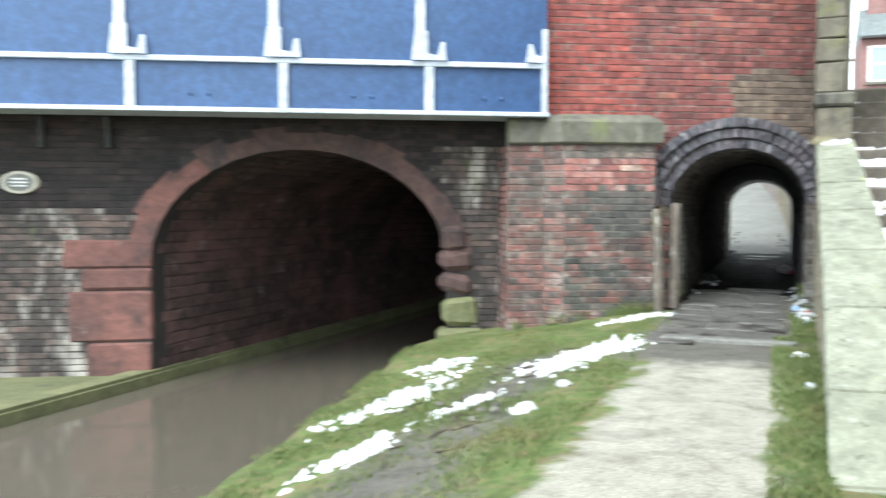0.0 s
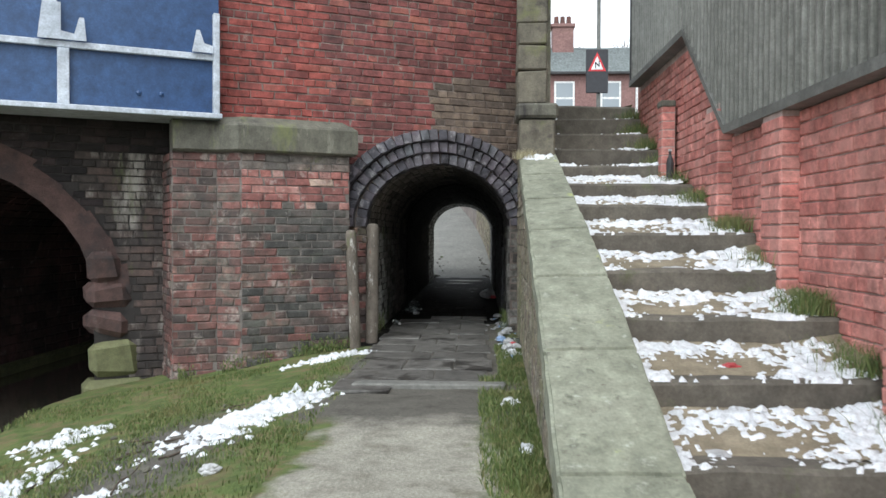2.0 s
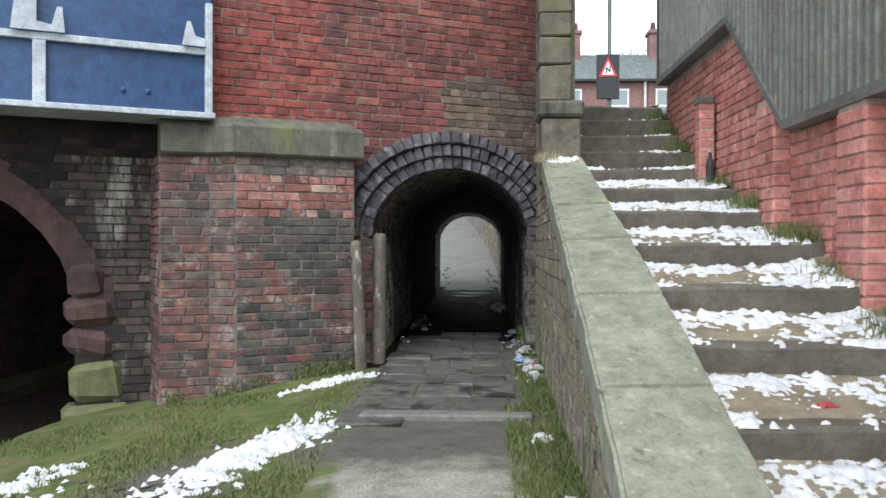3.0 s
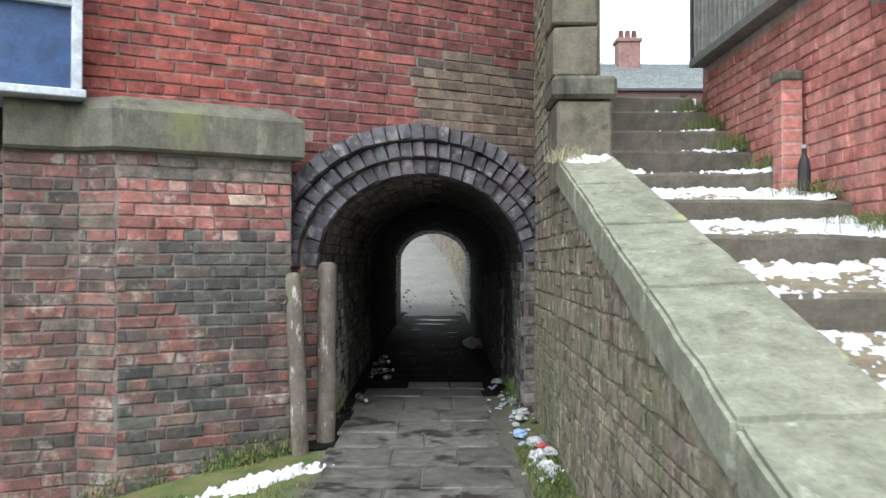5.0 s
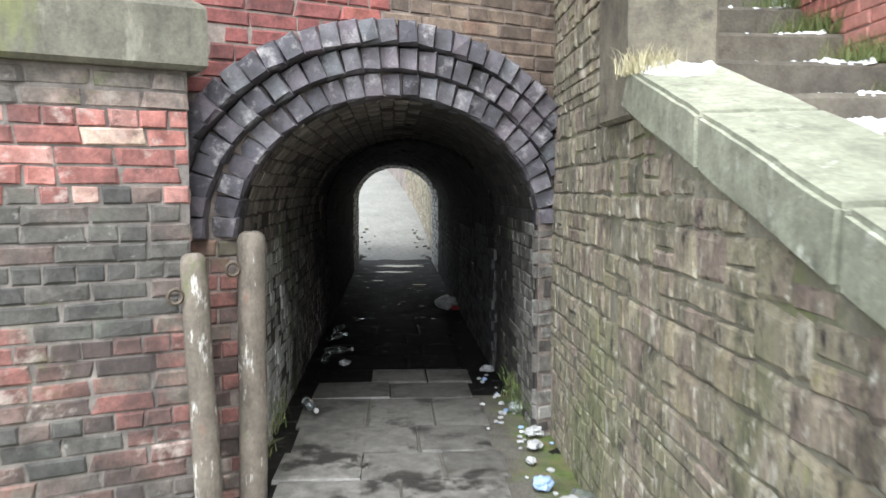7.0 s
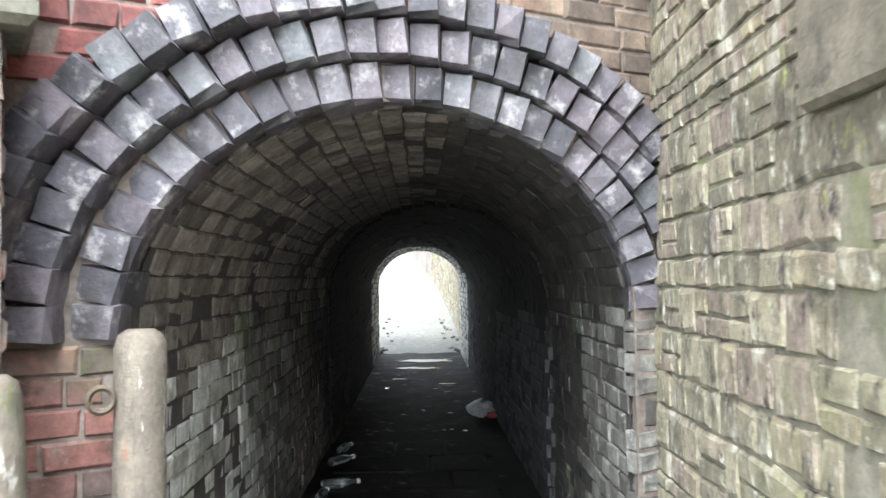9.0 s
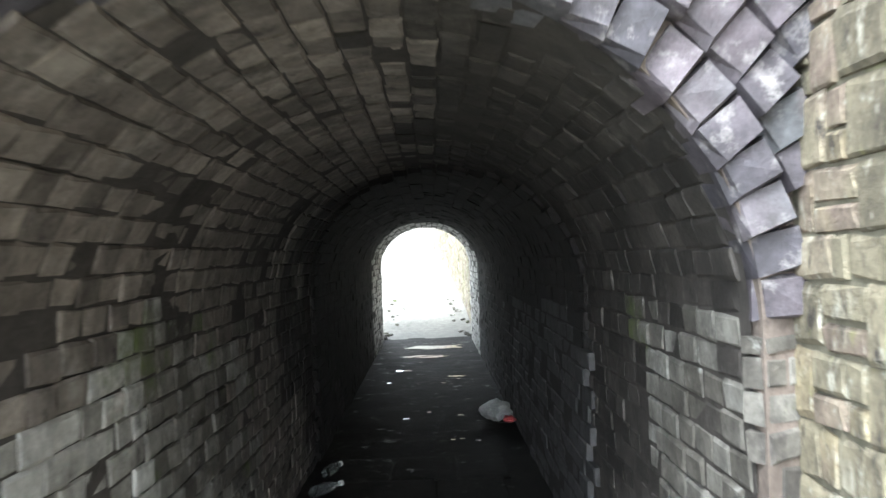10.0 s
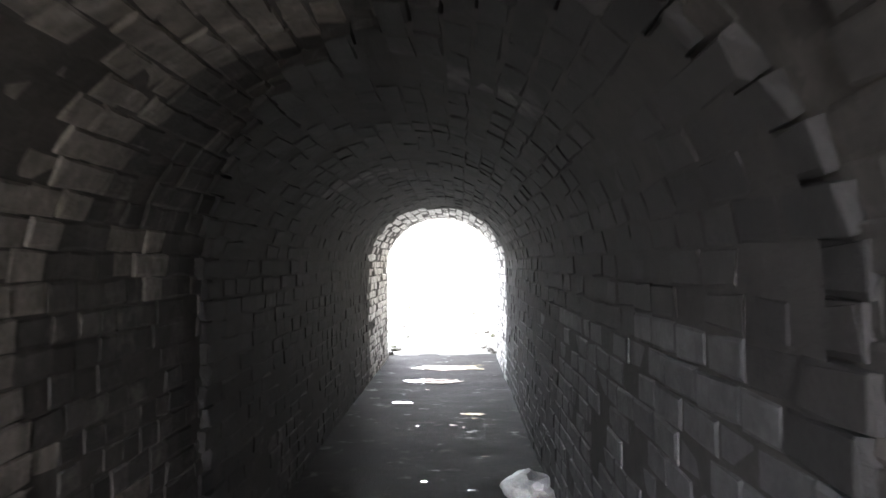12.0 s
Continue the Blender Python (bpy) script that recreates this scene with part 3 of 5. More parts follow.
tv = [tfloor.verts.new(p) for p in ((-HALF - 0.1, face_y(-HALF) - 0.35, -0.028), (HALF + 0.1, face_y(HALF) - 0.7, -0.028), (HALF + 0.1, DEEP + 0.4, -0.028), (-HALF - 0.1, DEEP + 0.4, -0.028))]
tfloor.faces.new(tv)
bmesh.ops.subdivide_edges(tfloor, edges=tfloor.edges[:], cuts=60, use_grid_fill=True)
for v in tfloor.verts:
    v.co.z += 0.016 * noise.noise(Vector((v.co.x * 3, v.co.y * 3, 0)))
tagged(mesh_ob("floor_tunnel", tfloor, shaded_wet_floor), "wet dark earth and stone floor of the tunnel", "floor", kind="structure")
roof = mesh_ob("road_deck", boxed(-14, 1.0, 0.8, DEEP + 0.3, 3.2, 3.6), asphalt)
tagged(roof, "asphalt road over the bridge", "road", kind="structure")

# far end: the tunnel comes out on a pale path that climbs and bends away, with a wall beside it
def build_far():
    bm = bmesh.new()
    rows = []
    for i in range(40):
        y = DEEP + 0.3 + i * 1.1
        z = -0.03 + 0.135 * max(0, y - DEEP - 1.2)
        rows.append([bm.verts.new((x, y, z + 0.02 * noise.noise(Vector((x, y, 0))))) for x in (-16, -6, -3, -1.2, 0, 1.2, 4)])
    for a, b in zip(rows, rows[1:]):
        for i in range(6):
            bm.faces.new((a[i], a[i + 1], b[i + 1], b[i]))
    bmesh.ops.recalc_face_normals(bm, faces=bm.faces)
    tagged(mesh_ob("ground_beyond_tunnel", bm, far_path), "pale trodden path climbing beyond the tunnel", "path", kind="structure")
    bm = bmesh.new()
    rows = []
    for i in range(30):
        y = DEEP + 0.45 + i * 0.9
        x = 0.84 - 0.0028 * max(0, y - DEEP - 0.4) ** 2 - 0.012 * (y - DEEP)
        z = 0.135 * max(0, y - DEEP - 1.2)
        rows.append([bm.verts.new(p) for p in ((x, y, z - 0.3), (x + 0.05, y, z + 2.9), (x + 0.5, y, z + 2.9), (x + 0.5, y, z - 0.3))])
    for a, b in zip(rows, rows[1:]):
        for i in range(4):
            bm.faces.new((a[i], a[(i + 1) % 4], b[(i + 1) % 4], b[i]))
    bm.faces.new(rows[0]), bm.faces.new(rows[-1])
    bmesh.ops.recalc_face_normals(bm, faces=bm.faces)
    w = tagged(mesh_ob("wall_beyond_tunnel", bm, mortar), "mossy stone wall beside the far path", "wall", kind="structure")
    rocks = []
    for r in rubble(Matrix(), 0, 11, 0.0, 2.85):
        p = r[0].translation
        y = DEEP + 0.5 + p.x
        x = 0.84 - 0.0028 * max(0, y - DEEP - 0.4) ** 2 - 0.012 * (y - DEEP)
        rocks.append((pose(x + 0.015 * (p.z / 2.9), y, p.z + 0.135 * max(0, y - DEEP - 1.2), 0, 0, -90), r[1], r[2]))
    lay(w, "stone", rocks, stone_wall, stone_wall_joined, limit=60)


build_far()

# pier with its stone cap, between the two arches
PIER_R, PIER_L, PIER_OFF, CAP_Z0, CAP_Z1 = -1.17, -2.27, 0.26, 1.91, 2.16
pier = thing("brick_pier", "weathered brick pier with chamfered side under a stone cap", "pier", FACE)
plan = [(PIER_R, 0.1), (PIER_R, -PIER_OFF), (PIER_L, -PIER_OFF), (PIER_L - 0.2, -PIER_OFF + 0.17), (PIER_L - 0.62, -PIER_OFF + 0.19), (PIER_L - 0.62, 0.1)]
part("core", prism(bmesh.new(), plan, "z", -0.8, CAP_Z0 + 0.01), mortar_pier, pier)


def cap_ring(bm, grow, z):
    return [bm.verts.new((x, y, z)) for x, y in ((PIER_R + grow, 0.09), (PIER_R + grow, -PIER_OFF - grow), (PIER_L - grow * 0.6, -PIER_OFF - grow), (PIER_L - 0.2 - grow * 0.6, -PIER_OFF + 0.17 - grow), (PIER_L - 0.62, -PIER_OFF + 0.19 - grow), (PIER_L - 0.62, 0.09))]


bm = bmesh.new()
rings = [cap_ring(bm, g, z) for g, z in ((0.05, CAP_Z0), (0.07, CAP_Z0 + 0.02), (0.07, CAP_Z1), (0.055, CAP_Z1 + 0.02), (-0.06, CAP_Z1 + 0.1))]
for a, b in zip(rings, rings[1:]):
    for i in range(6):
        bm.faces.new((a[i], a[(i + 1) % 6], b[(i + 1) % 6], b[i]))
bm.faces.new(rings[0]), bm.faces.new(rings[-1])
bmesh.ops.recalc_face_normals(bm, faces=bm.faces)
part("cap", bm, cap_stone, pier, "chamfered mossy stone cap")


# the blue girder over the canal
def build_girder():
    g = thing("bridge_girder", "blue painted steel girder with pale grey ribs over the canal", "girder", FACE)
    off, s1, s0, z0, zb, top = 0.18, -2.47, -13.0, 2.26, 2.80, 6.2
    part("web", boxed(s0, s1, -off, -off + 0.06, z0, top), blue_paint, g)
    part("bottom_flange", boxed(s0, s1 + 0.02, -off - 0.09, -off + 0.5, z0 - 0.045, z0 + 0.005, bevel=0.006), grey_paint, g, "pale grey lower flange with rust spots")
    part("rail", boxed(s0, s1 - 0.03, -off - 0.05, -off - 0.002, zb - 0.03, zb + 0.03, bevel=0.006), grey_paint, g)
    part("end_plate", boxed(s1 - 0.06, s1, -off - 0.07, -off - 0.002, z0 + 0.006, zb + 0.42, bevel=0.006), grey_paint, g)
    for s in (-3.84, -5.48, -7.14, -8.8, -10.4):
        b = boxed(s - 0.05, s + 0.05, -off - 0.06, -off - 0.004, z0 + 0.006, zb - 0.034, bevel=0.006)
        part("lower_rib", b, grey_paint, g)
        r = part("rib", boxed(s - 0.16, s - 0.05, -off - 0.06, -off - 0.004, zb + 0.06, top, bevel=0.006), grey_paint, g)
        fin = bmesh.new()
        prism(fin, [(s - 0.21, zb + 0.034), (s + 0.19, zb + 0.034), (s + 0.17, zb + 0.24), (s + 0.13, zb + 0.24), (s + 0.09, zb + 0.09), (s - 0.02, zb + 0.11), (s - 0.02, zb + 0.36), (s - 0.17, zb + 0.36), (s - 0.19, zb + 0.2)], "y", -off - 0.085, -off - 0.064)
        part("bracket", fin, grey_paint, g)
    bm = bmesh.new()
    prism(bm, [(s1 - 0.26, zb + 0.034), (s1 - 0.065, zb + 0.034), (s1 - 0.065, zb + 0.1), (s1 - 0.15, zb + 0.12), (s1 - 0.19, zb + 0.24), (s1 - 0.22, zb + 0.24)], "y", -off - 0.085, -off - 0.064)
    part("bracket", bm, grey_paint, g)
    for s in (-3.0, -3.2, -4.5, -4.7, -6.3, -6.5):
        b = bmesh.new()
        bmesh.ops.create_uvsphere(b, u_segments=8, v_segments=5, radius=0.025, matrix=Matrix.Translation((s, -off, z0 + 0.16)))
        part("rivet", b, blue_paint, g)


build_girder()

# under the girder: red stone dressings of the canal arch, ledge and left wing
dress = thing("canal_arch_dressing", "red sandstone dressings round the canal arch", "arch", CANAL)
pts = arch(ch, CANAL_RISE, CANAL_SPR, 17)
for i in range(17):
    (x0, z0), (x1, z1) = pts[i], pts[i + 1]
    k = 1.16 + random.uniform(-0.03, 0.05)
    bm = bmesh.new()
    prism(bm, [(cc + x0, z0), (cc + x1, z1), (cc + x1 * k, CANAL_SPR + (z1 - CANAL_SPR) * k + 0.02), (cc + x0 * k, CANAL_SPR + (z0 - CANAL_SPR) * k + 0.02)], "y", -0.012 - random.uniform(0, 0.012), 0.2)
    part("voussoir", bm, red_stone if i < 5 else eroded_stone, dress)
z = WATER
for h, w in ((0.5, 0.75), (0.62, 0.95), (0.26, 0.8), (0.34, 1.0)):
    part("quoin", boxed(CANAL_S0 - w, CANAL_S0 + 0.01, -0.03, 0.25, z + 0.002, z + h - 0.004, bevel=0.03, jag=0.012), red_stone, dress)
    z += h
z = -0.75
for h, w, mt in ((0.4, 0.5, quoin_stone), (0.42, 0.42, quoin_stone), (0.3, 0.28, eroded_stone), (0.26, 0.36, eroded_stone), (0.3, 0.24, eroded_stone)):
    part("quoin", boxed(CANAL_S1 - 0.05 - random.uniform(0, 0.04), CANAL_S1 + w, -0.07 - random.uniform(0, 0.04), 0.25, z + 0.004, z + h - 0.01, bevel=0.07, jag=0.06), mt, dress)
    z += h
bm = bmesh.new()
prism(bm, [(-6.42, 9.0), (-6.42, -14), (-6.74, -14), (-6.74, 9.0)], "z", WATER - 0.3, WATER + 0.16)
bmesh.ops.bevel(bm, geom=[e for e in bm.edges if e.verts[0].co.z > WATER and e.verts[1].co.z > WATER], offset=0.04, segments=2, affect="EDGES")
tagged(mesh_ob("canal_ledge", bm, quoin_stone), "mossy stone ledge along the canal wall", "ledge", kind="structure")
tagged(mesh_ob("ground_left_bank", boxed(-40, -6.7, -40, 3, WATER - 0.4, WATER + 0.1), quoin_stone), "rough stone margin at the canal wall's foot", "ground", kind="structure")
plaque = thing("oval_plaque", "cream oval cast plaque on the canal bridge wall", "plaque", CANAL @ pose(-8.56, -0.03, 1.44))
bm = bmesh.new()
bmesh.ops.create_cone(bm, cap_ends=True, segments=40, radius1=0.22, radius2=0.205, depth=0.05, matrix=Matrix.Diagonal((1, 1, 0.62, 1)) @ Matrix.Rotation(radians(90), 4, "X"))
part("plate", bm, surface("cream_enamel", [(0, (0.45, 0.42, 0.34)), (1, (0.58, 0.55, 0.46))], rough=0.5), plaque)
bm = bmesh.new()
bmesh.ops.create_cone(bm, cap_ends=True, segments=40, radius1=0.165, radius2=0.165, depth=0.012, matrix=Matrix.Translation((0, -0.028, 0)) @ Matrix.Diagonal((1, 1, 0.6, 1)) @ Matrix.Rotation(radians(90), 4, "X"))
part("inner_field", bm, grey_trim, plaque)
for i in range(3):
    part("writing_bar", boxed(-0.1 + 0.02 * abs(i - 1), 0.1 - 0.02 * abs(i - 1), -0.042, -0.036, 0.04 - 0.04 * i - 0.008, 0.04 - 0.04 * i + 0.008), sign_white, plaque)
for s in (-7.55, -8.3):
    h = thing("drain_pipe", "short rusty drain pipe under the girder", "pipe", CANAL @ pose(s, -0.06, 1.85))
    part("tube", cyl(bmesh.new(), 0.035, 0.035, 0.36, 12), black_iron, h)
    part("collar", cyl(bmesh.new(), 0.05, 0.05, 0.05, 12, Matrix.Translation((0, 0, 0.3))), black_iron, h)

# ---- the stairs beside the tunnel ----
NOSE = [-6.75, -6.16, -5.5, -4.9, -4.3, -3.6, -2.82, -1.9, -1.2, -0.5, 0.0, 0.45, 0.9]
RISER, ST_X0, ST_X1 = 0.2175, 1.12, 2.27


def tread_z(k, x, y):
    """The trodden dirt of a tread: it climbs from the nosing to the foot of the next low riser."""
    y2 = NOSE[k + 1] if k + 1 < len(NOSE) else 1.6
    t = min(max((y - NOSE[k] - 0.16) / (y2 - NOSE[k] - 0.16), 0), 1)
    climb = RISER - 0.11 if k < 8 else (0.02 if k + 1 < len(NOSE) else 0.0)
    p = Vector((x, y, k))
    return nose_z(k) - 0.012 + climb * t + 0.018 * noise.noise(p * 3.5) + 0.006 * noise.noise(p * 14) + 0.05 * max(0, (x - 2.0) / 0.27)


def nose_z(k):
    return 0.04 + RISER * k


def coping_z(y):
    """Top of the sloping coping."""
    return 1.87 + 0.3 * (y + 1.2) if y > -4.4 else 0.91 + 0.335 * (y + 4.4)


WALL_END = -7.05


def build_stair_wall():
    bm = bmesh.new()
    outline = [(1.6, -0.6), (WALL_END, -0.6), (WALL_END, coping_z(WALL_END) - 0.16), (-4.4, coping_z(-4.4) - 0.16), (-1.2, 1.71), (-0.95, 1.75), (-0.95, 6.5), (1.6, 6.5)]
    a = [bm.verts.new((wall_x(y) + 0.003, y, z)) for y, z in outline]
    b = [bm.verts.new((1.11, y, z)) for y, z in outline]
    n = len(outline)
    bm.faces.new(a), bm.faces.new(b)
    for i in range(n):
        bm.faces.new((a[i], b[i], b[(i + 1) % n], a[(i + 1) % n]))
    bmesh.ops.recalc_face_normals(bm, faces=bm.faces)
    bmesh.ops.triangulate(bm, faces=[f for f in bm.faces if len(f.verts) > 4])
    return tagged(mesh_ob("wall_stair", bm, stone_mortar), "mossy rubble stone wall carrying the stair's coping", "wall", kind="structure")


stair_wall = build_stair_wall()
cop = thing("stair_coping", "pale green sloping stone coping along the stairs", "coping")
ends = [WALL_END, -6.3, -5.35, -4.45, -3.55, -2.75, -1.95, -1.02]
for y0, y1 in zip(ends, ends[1:]):
    bm = bmesh.new()
    g = 0.004
    xs = [(wall_x(y) - 0.035, 1.15) for y in (y0, y1)]
    vs = []
    for (xa, xb), y in zip(xs, (y0 + g, y1 - g)):
        zt = coping_z(y)
        vs.append([bm.verts.new(p) for p in ((xa, y, zt - 0.18), (xb, y, zt - 0.18), (xb, y, zt), (xa, y, zt - 0.012))])
    for i in range(4):
        bm.faces.new((vs[0][i], vs[0][(i + 1) % 4], vs[1][(i + 1) % 4], vs[1][i]))
    bm.faces.new(vs[0]), bm.faces.new(vs[1])
    bmesh.ops.recalc_face_normals(bm, faces=bm.faces)
    bmesh.ops.bevel(bm, geom=bm.edges[:], offset=0.014, segments=2, affect="EDGES")
    bmesh.ops.subdivide_edges(bm, edges=[e for e in bm.edges if e.calc_length() > 0.25], cuts=9, use_grid_fill=True)
    for v in bm.verts:
        v.co.z += 0.006 * noise.noise(v.co * 4) + 0.004 * noise.noise(v.co * 13)
        v.co.x += 0.009 * noise.noise(v.co * 5 + Vector((7, 0, 0)))
    part("coping_block", bm, coping_stone, cop)

pil = thing("stone_pillar", "tall mossy stone pillar at the head of the coping", "pillar")
part("base", boxed(0.80, 1.135, -1.2, -0.75, 1.68, 2.215, bevel=0.015, jag=0.004), pillar_stone, pil)
part("band", boxed(0.77, 1.165, -1.235, -0.74, 2.22, 2.36, bevel=0.025, jag=0.004), cap_stone, pil, "weathered band course")
z = 2.364
while z < 6.3:
    h = random.uniform(0.16, 0.34)
    part("stone", boxed(0.775 + random.uniform(0, .01), 1.06 + random.uniform(0, .012), -1.17 + random.uniform(0, .015), -0.78, z, z + h - 0.008, bevel=0.014, jag=0.008), pillar_stone, pil)
    z += h

stair = thing("stone_stairs", "worn stone steps with dirt treads and patchy snow", "stairs", kind="structure")
for k, y in enumerate(NOSE):
    z = nose_z(k)
    y2 = NOSE[k + 1] if k + 1 < len(NOSE) else 1.6
    bm = boxed(ST_X0, ST_X1, y, y + 0.2, z - RISER - 0.1, z, bevel=0.02, jag=0.008)
    bmesh.ops.subdivide_edges(bm, edges=[e for e in bm.edges if e.calc_length() > 0.5], cuts=7, use_grid_fill=True)
    for v in bm.verts:
        v.co += Vector((0, 0.012 * noise.noise(v.co * 4), 0.012 * noise.noise(v.co * 3 + Vector((0, 0, 5)))))
    part("step", bm, step_stone, stair, "worn stone riser")
    bm = bmesh.new()
    bmesh.ops.create_grid(bm, x_segments=36, y_segments=18, size=0.5)
    for v in bm.verts:
        v.co = Vector((ST_X0 + (v.co.x + 0.5) * (ST_X1 - ST_X0), y + 0.15 + (v.co.y + 0.5) * (y2 - y - 0.12), 0))
        v.co.z = tread_z(k, v.co.x, v.co.y)
    part("tread", bm, tread_dirt, stair, "trodden dirt tread")
bm = boxed(ST_X0 - 0.2, ST_X1 + 12, 1.59, 30, DECK - 0.3, DECK - 0.02)
tagged(mesh_ob("pavement", bm, asphalt), "grey street surface at the head of the stairs", "road", kind="structure")

# brick wall with piers, and the clad fence on it
WX = 2.25
rw = bmesh.new()
prism(rw, [(0.62, -0.6), (-12, -0.6), (-12, 1.86), (-3.2, 1.86), (-1.96, 2.84), (0.62, 2.84)], "x", WX + 0.012, WX + 0.25)
brick_wall = tagged(mesh_ob("wall_right", rw, mortar_pale), "smooth red brick wall with pale joints beside the stairs", "wall", kind="structure")


def wall_top(y):
    return 1.86 if y < -3.2 else min(2.84, 1.86 + (y + 3.2) * 0.79)


BUTTS = [(-2.87, 0.34, 2.08), (-4.17, 0.34, 1.84), (-5.76, 0.34, 1.84), (-7.3, 0.34, 1.84)]
RW = pose(WX, 0, 0, 0, 0, -90)                   # local x = -y, local y into the wall
for y, w, zt in BUTTS:
    b = thing("brick_buttress", "red brick buttress against the stair wall", "buttress", group="wall buttresses")
    part("core", boxed(WX - 0.1, WX + 0.02, y - w / 2 + 0.006, y + w / 2 - 0.006, -0.1, zt - 0.004), mortar_pale, b)
    zz = 0.0
    rows = []
    n = int(zt / 0.0785)
    for i in range(n):
        z = (i + 0.5) * 0.0785
        lens = ((-w / 4, w / 2), (w / 4, w / 2)) if i % 2 else ((0, w),)
        for c, l in lens:
            rows.append((pose(WX - 0.112, y + c, z, 0, 0, -90), l - 0.008, 0.0785 - 0.009))
        for yy, rz in ((y - w / 2 - 0.004, 0), (y + w / 2 + 0.004, 180)):
            rows.append((pose(WX - 0.05, yy, z, 0, 0, rz), 0.108, 0.0785 - 0.009))
    rows.sort(key=lambda r: -r[0].translation.z)
    lay(b, "brick", rows, brick_smooth, brick_smooth_joined, limit=90, depth=0.05, jag=0.012)
small = thing("small_brick_pier", "short red brick pier with a dark cap by the steps", "pier")
part("core", boxed(2.1, 2.22, -1.37, -1.23, 1.4, 2.3), mortar_pale, small)
lay(small, "brick", [(pose(2.096, -1.3, 1.5 + 0.0785 * i, 0, 0, -90), 0.14, 0.073) for i in range(11)] + [(pose(2.16, -1.374, 1.5 + 0.0785 * i), 0.118, 0.073) for i in range(11)], brick_smooth, brick_smooth_joined, depth=0.04, jag=0.012)
part("cap", boxed(2.085, 2.225, -1.385, -1.215, 2.3, 2.36, bevel=0.01), cap_stone, small, "dark mossy cap")

fence = thing("clad_fence", "dark grey ribbed metal cladding on the brick wall", "fence")
F_SEG = [(-12, 1.88), (-3.2, 1.88), (-1.96, 2.86), (0.58, 2.86)]


def fence_bottom(y):
    for (a, za), (b, zb) in zip(F_SEG, F_SEG[1:]):
        if y <= b:
            return za + (zb - za) * (y - a) / (b - a)
    return 2.86


y = -9.6
while y < 0.5:
    bm = bmesh.new()
    w, d = 0.1, 0.042
    prof = [(y, 0), (y + 0.062, 0), (y + 0.068, -d), (y + w - 0.006, -d), (y + w, 0)]
    fr = [[bm.verts.new((WX - 0.06 + dx, yy, z)) for yy, dx in prof] for z in (0, 5.6)]
    for v, (yy, dx) in zip(fr[0], prof):
        v.co.z = fence_bottom(yy)
    bk = [[bm.verts.new((v.co.x + 0.012, v.co.y, v.co.z)) for v in r] for r in fr]
    for r in (fr, bk):
        for i in range(4):
            bm.faces.new((r[0][i], r[0][i + 1], r[1][i + 1], r[1][i]))
    for i in range(4):
        bm.faces.new((fr[0][i], bk[0][i], bk[0][i + 1], fr[0][i + 1]))
    bmesh.ops.recalc_face_normals(bm, faces=bm.faces)
    part("panel", bm, cladding, fence)
    y += w
for (a, za), (b, zb) in zip(F_SEG, F_SEG[1:]):
    bm = bmesh.new()
    prism(bm, [(a, za - 0.045), (b, zb - 0.045), (b, zb + 0.015), (a, za + 0.015)], "x", WX - 0.115, WX + 0.1)
    part("flashing", bm, grey_trim, fence, "grey flashing under the cladding")
part("backing", prism(bmesh.new(), [(-12, 1.9), (-3.2, 1.9), (-1.96, 2.88), (0.5, 2.88), (0.5, 5.6), (-12, 5.6)], "x", WX - 0.03, WX + 0.1), cladding, fence)
part("end_trim", boxed(WX - 0.11, WX + 0.12, 0.52, 0.58, 2.86, 5.6, bevel=0.005), black_iron, fence)

# ---- the street at the head of the stairs ----
sign = thing("road_sign", "black backed bend warning sign on a grey pole", "road sign")
SY = 14.3
part("pole", cyl(bmesh.new(), 0.06, 0.05, 7, 12, Matrix.Translation((3.72, SY + 0.1, DECK - 0.05))), grey_trim, sign)
board = part("board", boxed(3.36, 3.97, SY - 0.02, SY + 0.02, 5.02, 6.22, bevel=0.02), sign_black, sign)
part("red_triangle", prism(bmesh.new(), [(3.42, 5.62), (3.91, 5.62), (3.665, 6.14)], "y", SY - 0.032, SY - 0.024), sign_red, board, "red bordered triangle")
part("white_triangle", prism(bmesh.new(), [(3.50, 5.665), (3.83, 5.665), (3.665, 6.03)], "y", SY - 0.04, SY - 0.034), sign_white, board)
part("bend_mark", prism(bmesh.new(), [(3.60, 5.70), (3.63, 5.70), (3.63, 5.82), (3.70, 5.74), (3.73, 5.74), (3.73, 5.90), (3.70, 5.90), (3.70, 5.79), (3.63, 5.87), (3.60, 5.87)], "y", SY - 0.046, SY - 0.042), sign_black, board)


